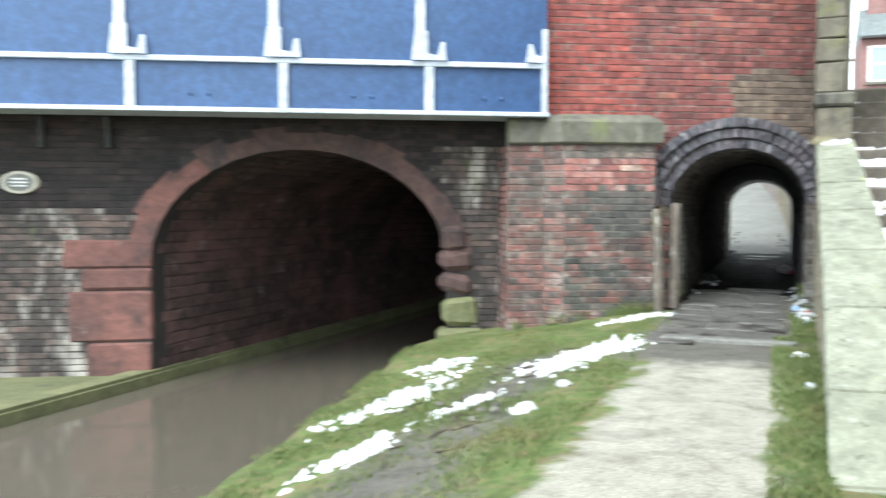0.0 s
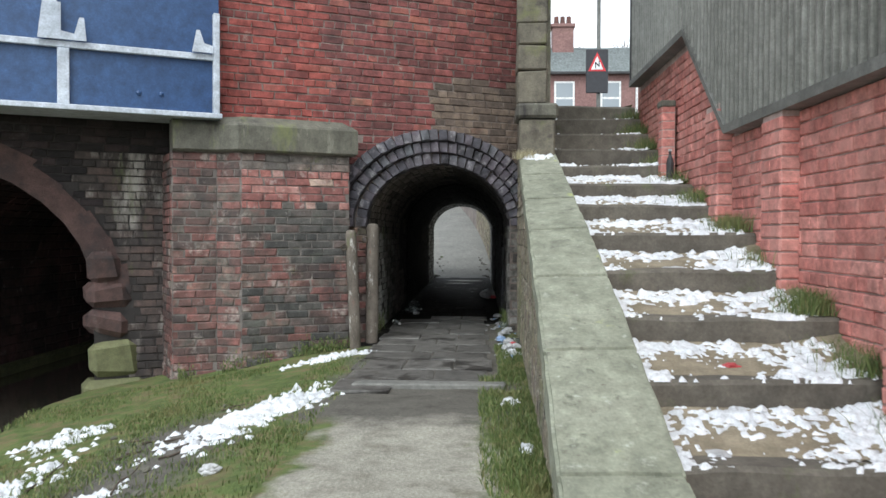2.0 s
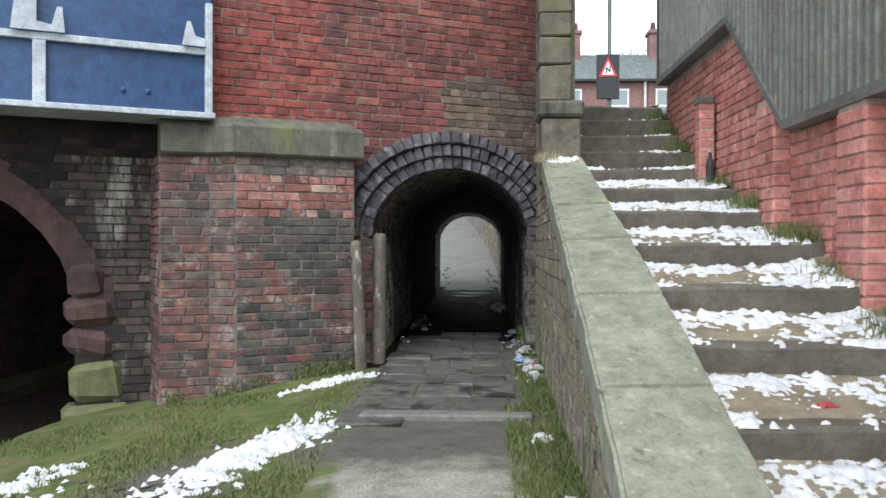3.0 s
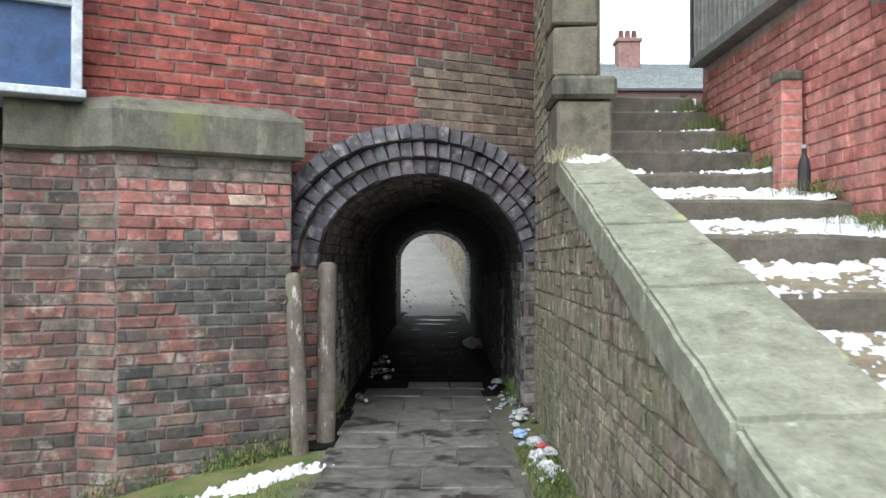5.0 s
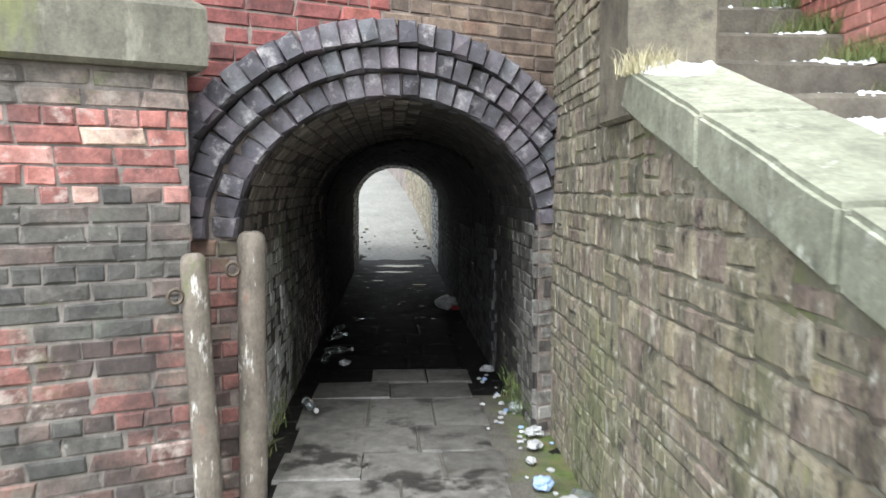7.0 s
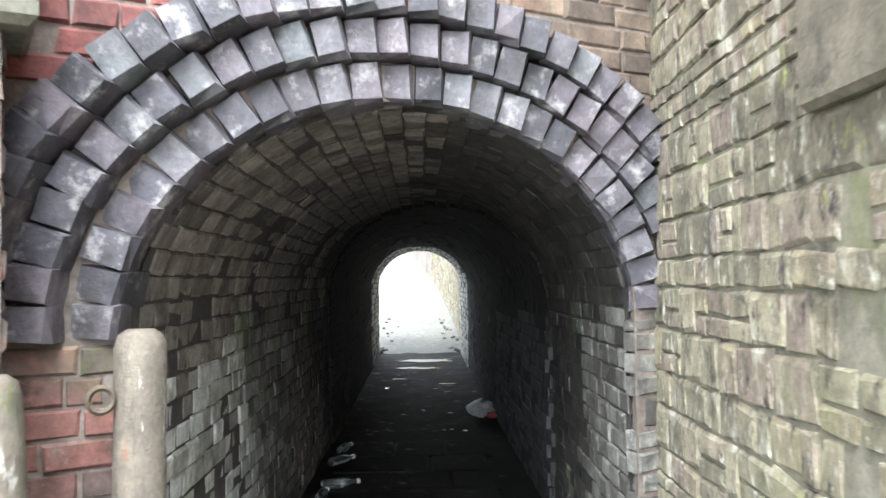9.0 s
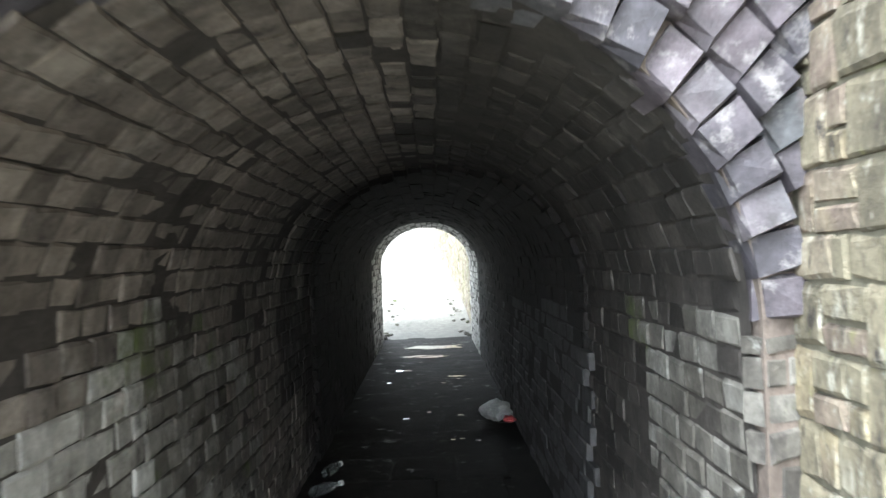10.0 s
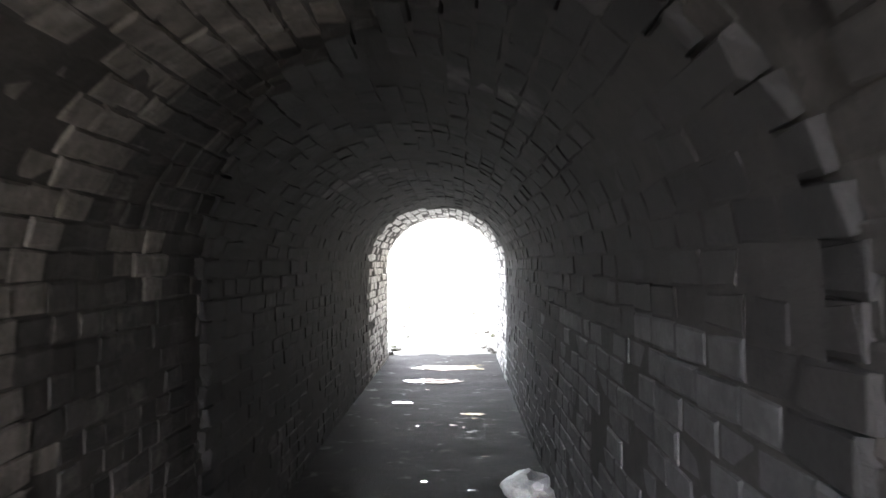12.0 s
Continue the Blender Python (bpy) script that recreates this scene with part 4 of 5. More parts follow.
def house(x0, x1, chimney):
    hy, eave, ridge = 28.0, 8.15, 9.65
    h = thing("terraced_house", "red brick terraced house with slate roof and white windows", "house", group="terrace across the street")
    part("wall", boxed(x0, x1, hy, hy + 3.6, DECK - 0.2, eave), house_brick, h)
    bm = bmesh.new()
    n = 12
    for i in range(n):
        for j in range(14):
            a, b = x0 + (x1 - x0) * j / 14, x0 + (x1 - x0) * (j + 1) / 14
            ya, yb = hy - 0.2 + 2.0 * i / n, hy - 0.2 + 2.0 * (i + 1) / n
            za, zb = eave + (ridge - eave) * i / n, eave + (ridge - eave) * (i + 1) / n
            vs = [bm.verts.new(p) for p in ((a, ya, za + 0.03), (b, ya, za + 0.03), (b, yb, zb), (a, yb, zb))]
            bm.faces.new(vs)
    rf = part("roof", bm, slate, h)
    tagged(rf, kind="stuff")
    part("roof_body", prism(bmesh.new(), [(hy - 0.2, eave), (hy + 1.8, ridge - 0.03), (hy + 3.8, eave)], "x", x0, x1), slate, h)
    part("gutter", boxed(x0, x1, hy - 0.28, hy - 0.16, eave - 0.06, eave + 0.04), black_iron, h)
    for wx in (x0 + 0.75, x0 + 2.75):
        for z in (6.35, 3.6):
            w = part("window", boxed(wx - 0.44, wx + 0.44, hy - 0.05, hy + 0.02, z, z + 1.45), white_paint, h, "white framed sash window")
            for zz in (z + 0.08, z + 0.77):
                part("pane", boxed(wx - 0.36, wx + 0.36, hy - 0.06, hy - 0.052, zz, zz + 0.6), glass_dark, w)
            part("sill", boxed(wx - 0.52, wx + 0.52, hy - 0.14, hy + 0.01, z - 0.12, z - 0.01), cap_stone, w)
    part("drainpipe", cyl(bmesh.new(), 0.05, 0.05, eave - DECK, 8, Matrix.Translation((x1 - 0.12, hy - 0.08, DECK))), white_paint, h)
    if chimney:
        c = part("chimney", boxed(x0 + 0.35, x0 + 1.3, hy + 1.4, hy + 2.2, 8.8, 10.5, bevel=0.02), house_brick, h)
        part("chimney_top", boxed(x0 + 0.28, x0 + 1.37, hy + 1.33, hy + 2.27, 10.5, 10.66, bevel=0.02), house_brick, c)
        for i in range(3):
            part("chimney_pot", cyl(bmesh.new(), 0.13, 0.1, 0.4, 10, Matrix.Translation((x0 + 0.55 + 0.28 * i, hy + 1.8, 10.66))), red_stone, c)


for i in range(0, 5):
    house(3.4 + 4.0 * i, 7.38 + 4.0 * i, True)


def bare_tree(x, y, z, h):
    t = thing("bare_tree", "leafless winter tree behind the terrace", "tree", group="winter trees")
    bm = bmesh.new()

    def limb(p, d, length, r, depth):
        q = p + d * length
        m = Matrix.Translation(p) @ d.to_track_quat("Z", "Y").to_matrix().to_4x4()
        cyl(bm, r, r * 0.6, length, 5, m)
        if depth:
            for _ in range(3):
                nd_ = (d + Vector((random.uniform(-.8, .8), random.uniform(-.8, .8), random.uniform(-.1, .5)))).normalized()
                limb(q - d * length * random.uniform(0, .3), nd_, length * random.uniform(.55, .8), r * 0.55, depth - 1)
    limb(Vector((x, y, z)), Vector((0, 0, 1)), h * 0.4, 0.2, 0)
    part("trunk", bm, twig_bark, t)
    bm = bmesh.new()
    for _ in range(4):
        limb(Vector((x, y, z + h * 0.38)), Vector((random.uniform(-.5, .5), random.uniform(-.5, .5), 1)).normalized(), h * 0.22, 0.12, 4)
    part("crown", bm, twig_bark, t)


for x, y in ((7.5, 42), (10.5, 44), (5.6, 46)):
    bare_tree(x, y, DECK, 11)

# ---- small things and surfaces made of pieces ----
def post(m, h, r, lean, label):
    p = thing("wooden_post", label, "post", m @ pose(0, 0, 0, lean[0], lean[1]), group="posts at the tunnel mouth")
    bm = bmesh.new()
    segs, n = 14, 24
    rows = []
    for i in range(n + 1):
        z = h * i / n if i < n - 2 else h - (0.05, 0.016, 0.0)[i - n + 2]
        k = 1.0 if i < n - 2 else (0.98 if i == n - 2 else (0.84 if i == n - 1 else 0.5))
        row = []
        for j in range(segs):
            a = 2 * math.pi * j / segs
            d = r * k * (1 + 0.10 * noise.noise(Vector((math.cos(a) * 1.3, math.sin(a) * 1.3, z * 3 + r * 50))))
            row.append(bm.verts.new((d * math.cos(a), d * math.sin(a) * 0.9, z)))
        rows.append(row)
    for a, b in zip(rows, rows[1:]):
        for j in range(segs):
            bm.faces.new((a[j], a[(j + 1) % segs], b[(j + 1) % segs], b[j]))
    bm.faces.new(rows[-1])
    ob = part("shaft", bm, post_wood, p)
    for f in ob.data.polygons:
        f.use_smooth = True
    bm = bmesh.new()
    M = pose(-r - 0.03, -0.02, h - 0.17, 90)
    ring = []
    for i in range(14):
        a = 2 * math.pi * i / 14
        ring.append([bm.verts.new(M @ Vector(((0.03 + 0.008 * math.cos(b)) * math.cos(a), (0.03 + 0.008 * math.cos(b)) * math.sin(a), 0.008 * math.sin(b)))) for b in (0, 1.57, 3.14, 4.71)])
    for i in range(14):
        for j in range(4):
            bm.faces.new((ring[i][j], ring[(i + 1) % 14][j], ring[(i + 1) % 14][(j + 1) % 4], ring[i][(j + 1) % 4]))
    part("iron_ring", bm, twig_bark, p, "rusty iron ring")


post(FACE @ pose(-1.13, -0.36, -0.16), 1.32, 0.058, (0, -2.5), "weathered grey wooden post with flaking white paint beside the pier")
post(FACE @ pose(-0.86, -0.1, -0.06), 1.29, 0.066, (0, 0.5), "weathered mossy wooden post at the tunnel's jamb")


def snow_field(label, x0, x1, y0, y1, base, weight, seed, res=0.016, depth=0.05):
    """Patchy melting snow: a lumpy skin only where it lies thick enough."""
    nx, ny = int((x1 - x0) / res), int((y1 - y0) / res)
    hs = {}
    for i in range(nx + 1):
        for j in range(ny + 1):
            x, y = x0 + i * res, y0 + j * res
            p = Vector((x, y, seed))
            v = 0.5 * noise.noise(p * 5.5) + 0.8 * noise.noise(p * 14) + 1.05 * noise.noise(p * 33) + weight(x, y)
            if v > 0:
                hs[i, j] = (x, y, base(x, y) + depth * min(1, v * 1.4) * (0.65 + 0.5 * noise.noise(p * 28) + 0.3 * noise.noise(p * 60)) + 0.004)
    vs, ids, fs = [], {}, []
    def vid(k):
        if k not in ids:
            ids[k] = len(vs)
            x, y = x0 + k[0] * res, y0 + k[1] * res
            vs.append(hs.get(k, (x, y, base(x, y) - 0.012)))
        return ids[k]
    for (i, j) in list(hs):
        for di, dj in ((0, 0), (-1, 0), (0, -1), (-1, -1)):
            q = ((i + di, j + dj), (i + di + 1, j + dj), (i + di + 1, j + dj + 1), (i + di, j + dj + 1))
            if q[0] in hs and (di, dj) != (0, 0):
                continue
            fs.append(tuple(vid(k) for k in q))
    fs = list(dict.fromkeys(fs))
    if not fs:
        return
    me = bpy.data.meshes.new("snow_patch")
    me.from_pydata(vs, [], fs)
    me.materials.append(snow_white)
    ob = tagged(new("snow_patch", me), label, "snow", "patches of melting snow", "stuff")
    for f in me.polygons:
        f.use_smooth = True


for k, y in enumerate(NOSE[:-1]):
    y2 = NOSE[k + 1]
    dense = 0.02 if k in (6, 7, 8) else (-0.25 if k > 9 else -0.08)

    def weight(x, yy, y=y, y2=y2, dense=dense):
        t = (yy - y) / (y2 - y)
        back = 0.34 - abs(t - 0.8) * 2.6
        left = 0.55 - (x - ST_X0) * 4.5
        right = 0.42 - abs(x - 2.02) * 2.2
        return max(back, left, right, -0.95) + dense
    snow_field("patchy melting snow lying on a stone step", ST_X0 + 0.01, ST_X1 - 0.1, y + 0.02, y2 - 0.01, lambda x, yy, k=k: max(tread_z(k, x, yy), nose_z(k) - 0.002 if yy < NOSE[k] + 0.2 else -9), weight, k * 7.3, depth=0.026, res=0.0125)


def patch(cx, cy, rx, ry, turn, strength=0.8):
    c, s = math.cos(radians(turn)), math.sin(radians(turn))
    def w(x, y):
        u, v = ((x - cx) * c + (y - cy) * s) / rx, (-(x - cx) * s + (y - cy) * c) / ry
        return strength - 1.5 * math.hypot(u, v)
    return w


for n_, (cx, cy, rx, ry, turn, st) in enumerate(((-1.0, -3.75, 0.36, 1.2, -17, 0.72), (-0.95, -1.35, 0.55, 0.2, 35, 0.8), (-1.5, -5.6, 0.16, 1.0, -14, 0.35), (-2.2, -5.0, 0.4, 1.7, -12, 0.2), (-1.75, -6.6, 0.3, 0.8, -12, 0.3), (0.72, -1.2, 0.13, 0.35, 0, 0.7), (0.62, -3.7, 0.1, 0.2, 0, 0.4), (-1.0, -5.9, 0.1, 0.1, 0, 1.0), (-2.4, -3.6, 0.5, 0.6, 0, 0.15), (0.66, -4.9, 0.06, 0.12, 0, 0.5))):
    R = max(rx, ry) * 0.9
    snow_field("thin melting snow on the towpath verge", cx - R, cx + R if cx < 0.5 else min(cx + R, wall_x(cy) + 0.02), cy - R, cy + R, lambda x, y: ground_z(x, y) + 0.01, patch(cx, cy, rx, ry, turn, st), 50 + n_ * 3.1, res=0.018, depth=0.045)
snow_field("small cap of snow on the coping by the pillar", 0.84, 1.12, -1.42, -1.2, lambda x, y: coping_z(y), patch(0.97, -1.28, 0.2, 0.1, 0, 0.9), 90, depth=0.03)


def grass(name, label, count, where, h=(0.03, 0.09), w=0.0035, mat=None):
    vs, fs = [], []
    made = 0
    while made < count:
        p = where()
        if p is None:
            continue
        made += 1
        x, y, z = p
        a, hh = random.uniform(0, 6.28), random.uniform(*h)
        lx, ly = random.gauss(0, 0.45) * hh, random.gauss(0, 0.45) * hh
        dx, dy = math.cos(a) * w, math.sin(a) * w
        b = len(vs)
        vs += [(x - dx, y - dy, z - 0.01), (x + dx, y + dy, z - 0.01), (x + dx * 0.7 + lx * 0.4, y + dy * 0.7 + ly * 0.4, z + hh * 0.6), (x - dx * 0.7 + lx * 0.4, y - dy * 0.7 + ly * 0.4, z + hh * 0.6), (x + lx, y + ly, z + hh)]
        fs += [(b, b + 1, b + 2, b + 3), (b + 3, b + 2, b + 4)]
    me = bpy.data.meshes.new(name)
    me.from_pydata(vs, [], fs)
    me.materials.append(mat or grass_green)
    tagged(new(name, me), label, "grass", kind="stuff")


def verge_right():
    y = random.uniform(-9.5, -0.6)
    x = random.uniform(0.42 if y < -2.6 else 0.58, wall_x(y))
    if random.random() > 0.35 + 1.3 * noise.noise(Vector((x * 3, y * 1.5, 2))) + (x - 0.42) * 2:
        return None
    return x, y, ground_z(x, y)


def bank_left():
    y = random.uniform(-9.5, -1.4)
    x = random.uniform(bank_x(y) - 0.05, -0.55)
    if y > face_y(x, 0.4) or random.random() > 0.35 + 1.4 * noise.noise(Vector((x * 2, y * 1.1, 8))):
        return None
    return x, y, ground_z(x, y)


def wall_foot():
    y = random.uniform(-7.0, 0.8)
    k = max([i for i, v in enumerate(NOSE) if v <= y] or [0])
    x = 2.24 - abs(random.gauss(0, 0.1))
    if random.random() > 0.5 + 1.2 * noise.noise(Vector((0, y * 2.0, 4))):
        return None
    return x, y, nose_z(k) + 0.02


def pillar_tuft():
    return random.gauss(0.86, 0.05), random.gauss(-1.25, 0.05), 1.84


grass("verge_grass", "short green grass along the foot of the stair wall", 16000, verge_right, h=(0.012, 0.05))
grass("bank_grass", "short mossy grass on the canal bank", 30000, bank_left, h=(0.01, 0.035), w=0.004)
grass("wall_foot_grass", "rough grass growing along the brick wall's foot", 7000, wall_foot, h=(0.03, 0.15), w=0.0025)
grass("pillar_grass", "dry tuft of grass on the coping by the pillar", 420, pillar_tuft, h=(0.03, 0.1), w=0.0018, mat=grass_dry)


def tunnel_foot():
    x = random.choice((-1, 1))
    y = random.gauss(0.55 if x < 0 else 1.25, 0.3)
    return x * (HALF - abs(random.gauss(0.02, 0.03))), y, random.uniform(-0.03, 0.16)


def pier_foot():
    p = FACE @ Vector((random.uniform(PIER_L - 0.6, PIER_R + 0.05), -PIER_OFF - abs(random.gauss(0, 0.05)) + 0.01, 0))
    if random.random() > 0.5 + 1.3 * noise.noise(p * 3):
        return None
    return p.x, p.y, ground_z(p.x, p.y) + abs(random.gauss(0, 0.06))


grass("pier_foot_moss", "dark moss and weeds along the pier's foot", 1500, pier_foot, h=(0.008, 0.03), w=0.005)
grass("tunnel_fern", "dark ferny weeds on the tunnel wall's foot", 420, tunnel_foot, h=(0.02, 0.07), w=0.003)


# litter
def crumpled(name, label, category, x, y, z, size, mat, flat=0.6, seed=0):
    bm = bmesh.new()
    bmesh.ops.create_icosphere(bm, subdivisions=3, radius=1)
    for v in bm.verts:
        d = 1 + 0.45 * noise.noise(v.co * 1.8 + Vector((seed, 0, 0))) + 0.25 * abs(noise.noise(v.co * 4.5 + Vector((0, seed, 0))))
        v.co = Vector((v.co.x * d, v.co.y * d * 0.8, max(v.co.z, -0.7) * d * flat)) * size
    ob = mesh_ob(name, bm, mat)
    ob.matrix_world = pose(x, y, z + size * flat * 0.6, 0, 0, seed * 57)
    tagged(ob, label, category, "litter by the walls")


def bottle(x, y, z, turn, mat, label, upright=False):
    b = thing("bottle", label, "bottle", pose(x, y, z + (0 if upright else 0.034), 0 if upright else 90, 0, turn), "litter by the walls")
    bm = bmesh.new()
    prof = [(0.0, 0), (0.032, 0), (0.034, 0.02), (0.034, 0.13), (0.026, 0.17), (0.013, 0.2), (0.013, 0.235), (0.0, 0.235)]
    n = 12
    rows = [[bm.verts.new((r * math.cos(6.2832 * j / n), r * math.sin(6.2832 * j / n), h)) for j in range(n)] for r, h in prof[1:-1]]
    for a, c in zip(rows, rows[1:]):
        for j in range(n):
            bm.faces.new((a[j], a[(j + 1) % n], c[(j + 1) % n], c[j]))
    bm.faces.new(rows[0]), bm.faces.new(rows[-1])
    bmesh.ops.recalc_face_normals(bm, faces=bm.faces)
    part("body", bm, mat, b)
    part("cap", cyl(bmesh.new(), 0.016, 0.016, 0.02, 10, Matrix.Translation((0, 0, 0.236))), plastic_white, b)


for i, (x, y, s, m_, nm, lab) in enumerate((
        (0.66, -0.32, 0.055, plastic_blue, "plastic_carton", "pale blue crushed plastic carton on the ground"),
        (0.73, -0.62, 0.06, plastic_white, "plastic_bag", "crumpled white plastic bag on the ground"),
        (0.77, -0.72, 0.04, plastic_red, "crisp_packet", "crumpled red and white crisp packet on the ground"),
        (0.70, -1.0, 0.06, plastic_white, "paper_scrap", "crumpled white paper scrap on the ground"),
        (0.79, -0.9, 0.05, plastic_white, "paper_scrap", "crumpled white paper scrap on the ground"),
        (0.76, 0.55, 0.05, plastic_white, "paper_scrap", "crumpled white paper scrap in the tunnel mouth"),
        (0.72, 0.3, 0.045, plastic_white, "paper_scrap", "crumpled white paper scrap in the tunnel mouth"),
        (0.66, 0.05, 0.03, plastic_white, "paper_scrap", "small crumpled white paper scrap on the floor"),
        (0.68, 2.3, 0.05, plastic_white, "paper_scrap", "crumpled white paper scrap on the tunnel floor"),
        (-0.45, 2.6, 0.045, plastic_white, "paper_scrap", "crumpled white paper scrap on the tunnel floor"),
        (0.6, 6.0, 0.15, plastic_white, "plastic_bag", "large crumpled white bag against the tunnel wall"),
        (0.68, 5.75, 0.05, plastic_red, "crisp_packet", "crumpled red packet beside the white bag"),
        (-0.9, -5.2, 0.05, plastic_white, "paper_scrap", "crumpled white paper scrap on the verge"))):
    crumpled(nm, lab, "litter", x, y, 0.0 if y > -3 else ground_z(x, y), s, m_, 0.55, i + 1.3)
bottle(0.77, -0.5, -0.01, 40, bottle_glass, "clear glass bottle lying by the stair wall")
bottle(0.69, 1.1, -0.01, 70, bottle_glass, "clear glass bottle lying by the tunnel wall")
bottle(-0.63, 1.3, -0.01, 20, bottle_glass, "clear glass bottle lying by the tunnel wall")
for i in range(4):
    bottle(-0.66 + random.uniform(-.03, .06), 2.6 + i * 0.55 + random.uniform(-.2, .2), -0.01, random.uniform(0, 180), bottle_glass, "clear glass bottle lying by the tunnel wall")
bottle(2.12, -1.62, nose_z(8) - 0.15, 0, black_iron, "dark bottle standing by the small brick pier", True)
crumpled("crisp_packet", "crumpled red packet on a dirt tread", "litter", 1.62, -5.2, nose_z(2) + 0.0, 0.045, plastic_red, 0.4, 3.1)
crumpled("paper_scrap", "flat white paper scrap on a dirt tread", "litter", 1.6, -4.05, nose_z(4) - 0.005, 0.08, plastic_white, 0.15, 4.1)
crumpled("paper_scrap", "flat white paper scrap on a dirt tread", "litter", 1.35, -5.95, nose_z(1), 0.05, plastic_white, 0.15, 5.1)

for i in range(26):
    x, y = random.gauss(-1.45, 0.22), random.uniform(-7.2, -3.4)
    x += (y + 5.5) * -0.05
    a, L = random.gauss(70, 35), random.uniform(0.2, 0.8)
    bm = bmesh.new()
    p, d = Vector((0, 0, 0)), Vector((math.cos(radians(a)), math.sin(radians(a)), 0))
    for s in range(5):
        d2 = (d + Vector((random.uniform(-.25, .25), random.uniform(-.25, .25), random.uniform(-.06, .08)))).normalized()
        cyl(bm, 0.007 - s * 0.001, 0.006 - s * 0.001, L / 5, 5, Matrix.Translation(p) @ d2.to_track_quat("Z", "Y").to_matrix().to_4x4())
        p = p + d2 * (L / 5)
    ob = mesh_ob("twig", bm, twig_bark)
    ob.matrix_world = pose(x, y, ground_z(x, y) + 0.015)
    tagged(ob, "thin bare brown twig on the muddy verge", "twig", "fallen twigs")
for i in range(14):
    x, y = random.gauss(-1.4, 0.3), random.uniform(-6.5, -3.0)
    crumpled("pebble", "small pale stone on the muddy verge", "stone", x, y, ground_z(x, y), random.uniform(0.015, 0.045), cap_stone, 0.6, i + 20.7)

pm, pt, pb = nodes_of("puddle_water", 0.04)
pb.inputs["Base Color"].default_value = (0.02, 0.02, 0.02, 1)


def puddle(cx, cy, rx, ry, seed):
    bm = bmesh.new()
    bm.faces.new([bm.verts.new((cx + rx * math.cos(a) * (1 + 0.5 * noise.noise(Vector((math.cos(a), math.sin(a), seed))) + 0.5 * noise.noise(Vector((math.cos(a) * 3, math.sin(a) * 3, seed)))), cy + ry * math.sin(a) * (1 + 0.5 * noise.noise(Vector((math.sin(a), math.cos(a), seed))) + 0.6 * noise.noise(Vector((math.sin(a) * 3, math.cos(a) * 3, seed)))), -0.018)) for a in [2 * math.pi * i / 40 for i in range(40)]])
    tagged(mesh_ob("puddle", bm, pm), "shallow puddle on the tunnel floor", "puddle", "puddles", "stuff")


for i, (x, y, rx, ry) in enumerate([(-0.05, 10.6, 0.3, 0.16), (0.15, 11.8, 0.5, 0.3), (-0.3, 9.2, 0.12, 0.06), (0.35, 8.6, 0.1, 0.05)] + [(random.uniform(-0.5, 0.5), random.uniform(5.0, 10), random.uniform(0.01, 0.03), random.uniform(0.008, 0.025)) for _ in range(16)]):
    puddle(x, y, rx, ry, i * 3.3)
for i in range(46):
    y = random.uniform(-1.5, 2.2)
    x = (wall_x(y) if y < 0.5 else HALF) - abs(random.gauss(0.1, 0.06)) - 0.03
    crumpled("paper_scrap", "tiny white scrap of litter by the wall", "litter", x, y, -0.015, random.uniform(0.01, 0.024), random.choice((plastic_white, plastic_white, plastic_blue)), 0.5, i + 40.3)

# flagstones at the tunnel's mouth
floor_ob = bpy.data.objects["floor_tunnel"]
flags = []
y = -3.25
i = 0
while y < 4.2:
    d = random.uniform(0.42, 0.7)
    cuts = [-0.62, random.uniform(-0.2, 0.15), 0.5] if i % 2 else [-0.66, -0.22, 0.2, 0.54]
    for a, b in zip(cuts, cuts[1:]):
        if y > face_y((a + b) / 2, 2.6) - 0.3:
            flags.append((pose((a + b) / 2, y + d / 2, -0.006 + random.uniform(-.006, .004), -90 + random.uniform(-.6, .6), random.uniform(-.6, .6)), b - a - 0.016, d - 0.016))
    y += d
    i += 1
# Flags further in take the black floor colour to paint the tunnel's shade.
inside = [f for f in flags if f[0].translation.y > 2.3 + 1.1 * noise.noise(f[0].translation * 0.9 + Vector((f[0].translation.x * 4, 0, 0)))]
lay(floor_ob, "sunken_flagstone", inside, shaded_wet_floor, shaded_wet_floor, depth=0.03, jag=0.02)
lay(floor_ob, "flagstone", [f for f in flags if f not in inside], flag_stone, flag_stone, depth=0.03, jag=0.02)


tagged(mesh_ob("threshold_stone", boxed(-0.52, 0.62, -3.06, -2.86, -0.1, 0.012, bevel=0.012, jag=0.008), far_path), "pale worn stone strip across the towpath", "kerb", kind="structure")

# arch rings of blue brick
ring_rows = []
TO_FACE = FACE.inverted()
for k in range(3):
    a_, b_ = HALF + 0.126 * k + 0.053, RISE + 0.126 * k + 0.053
    n = 400
    ps = [(-a_ * math.cos(math.pi * i / n), SPRING + b_ * math.sin(math.pi * i / n)) for i in range(n + 1)]
    acc, nxt = 0.0, 0.045
    for (x0, z0), (x1, z1) in zip(ps, ps[1:]):
        acc += math.hypot(x1 - x0, z1 - z0)
        if acc >= nxt:
            nxt += 0.095
            ang = math.degrees(math.atan2(z1 - z0, x1 - x0))
            if x0 < -1.08 or x0 > 0.9:
                continue
            # square-ended bricks on a skewed face step back one behind another like teeth
            y = face_y(x0, 0.03 + 0.04 * k) + random.uniform(-0.012, 0.008)
            ring_rows.append((TO_FACE @ pose(x0, y, z0, random.uniform(-2, 2), -ang + random.uniform(-2.5, 2.5) * (1 + 0.6 * k), random.uniform(-3, 3)), 0.0935, 0.124))
lay(face, "arch_brick", ring_rows, brick_blue, brick_blue, depth=0.19, jag=0.05)


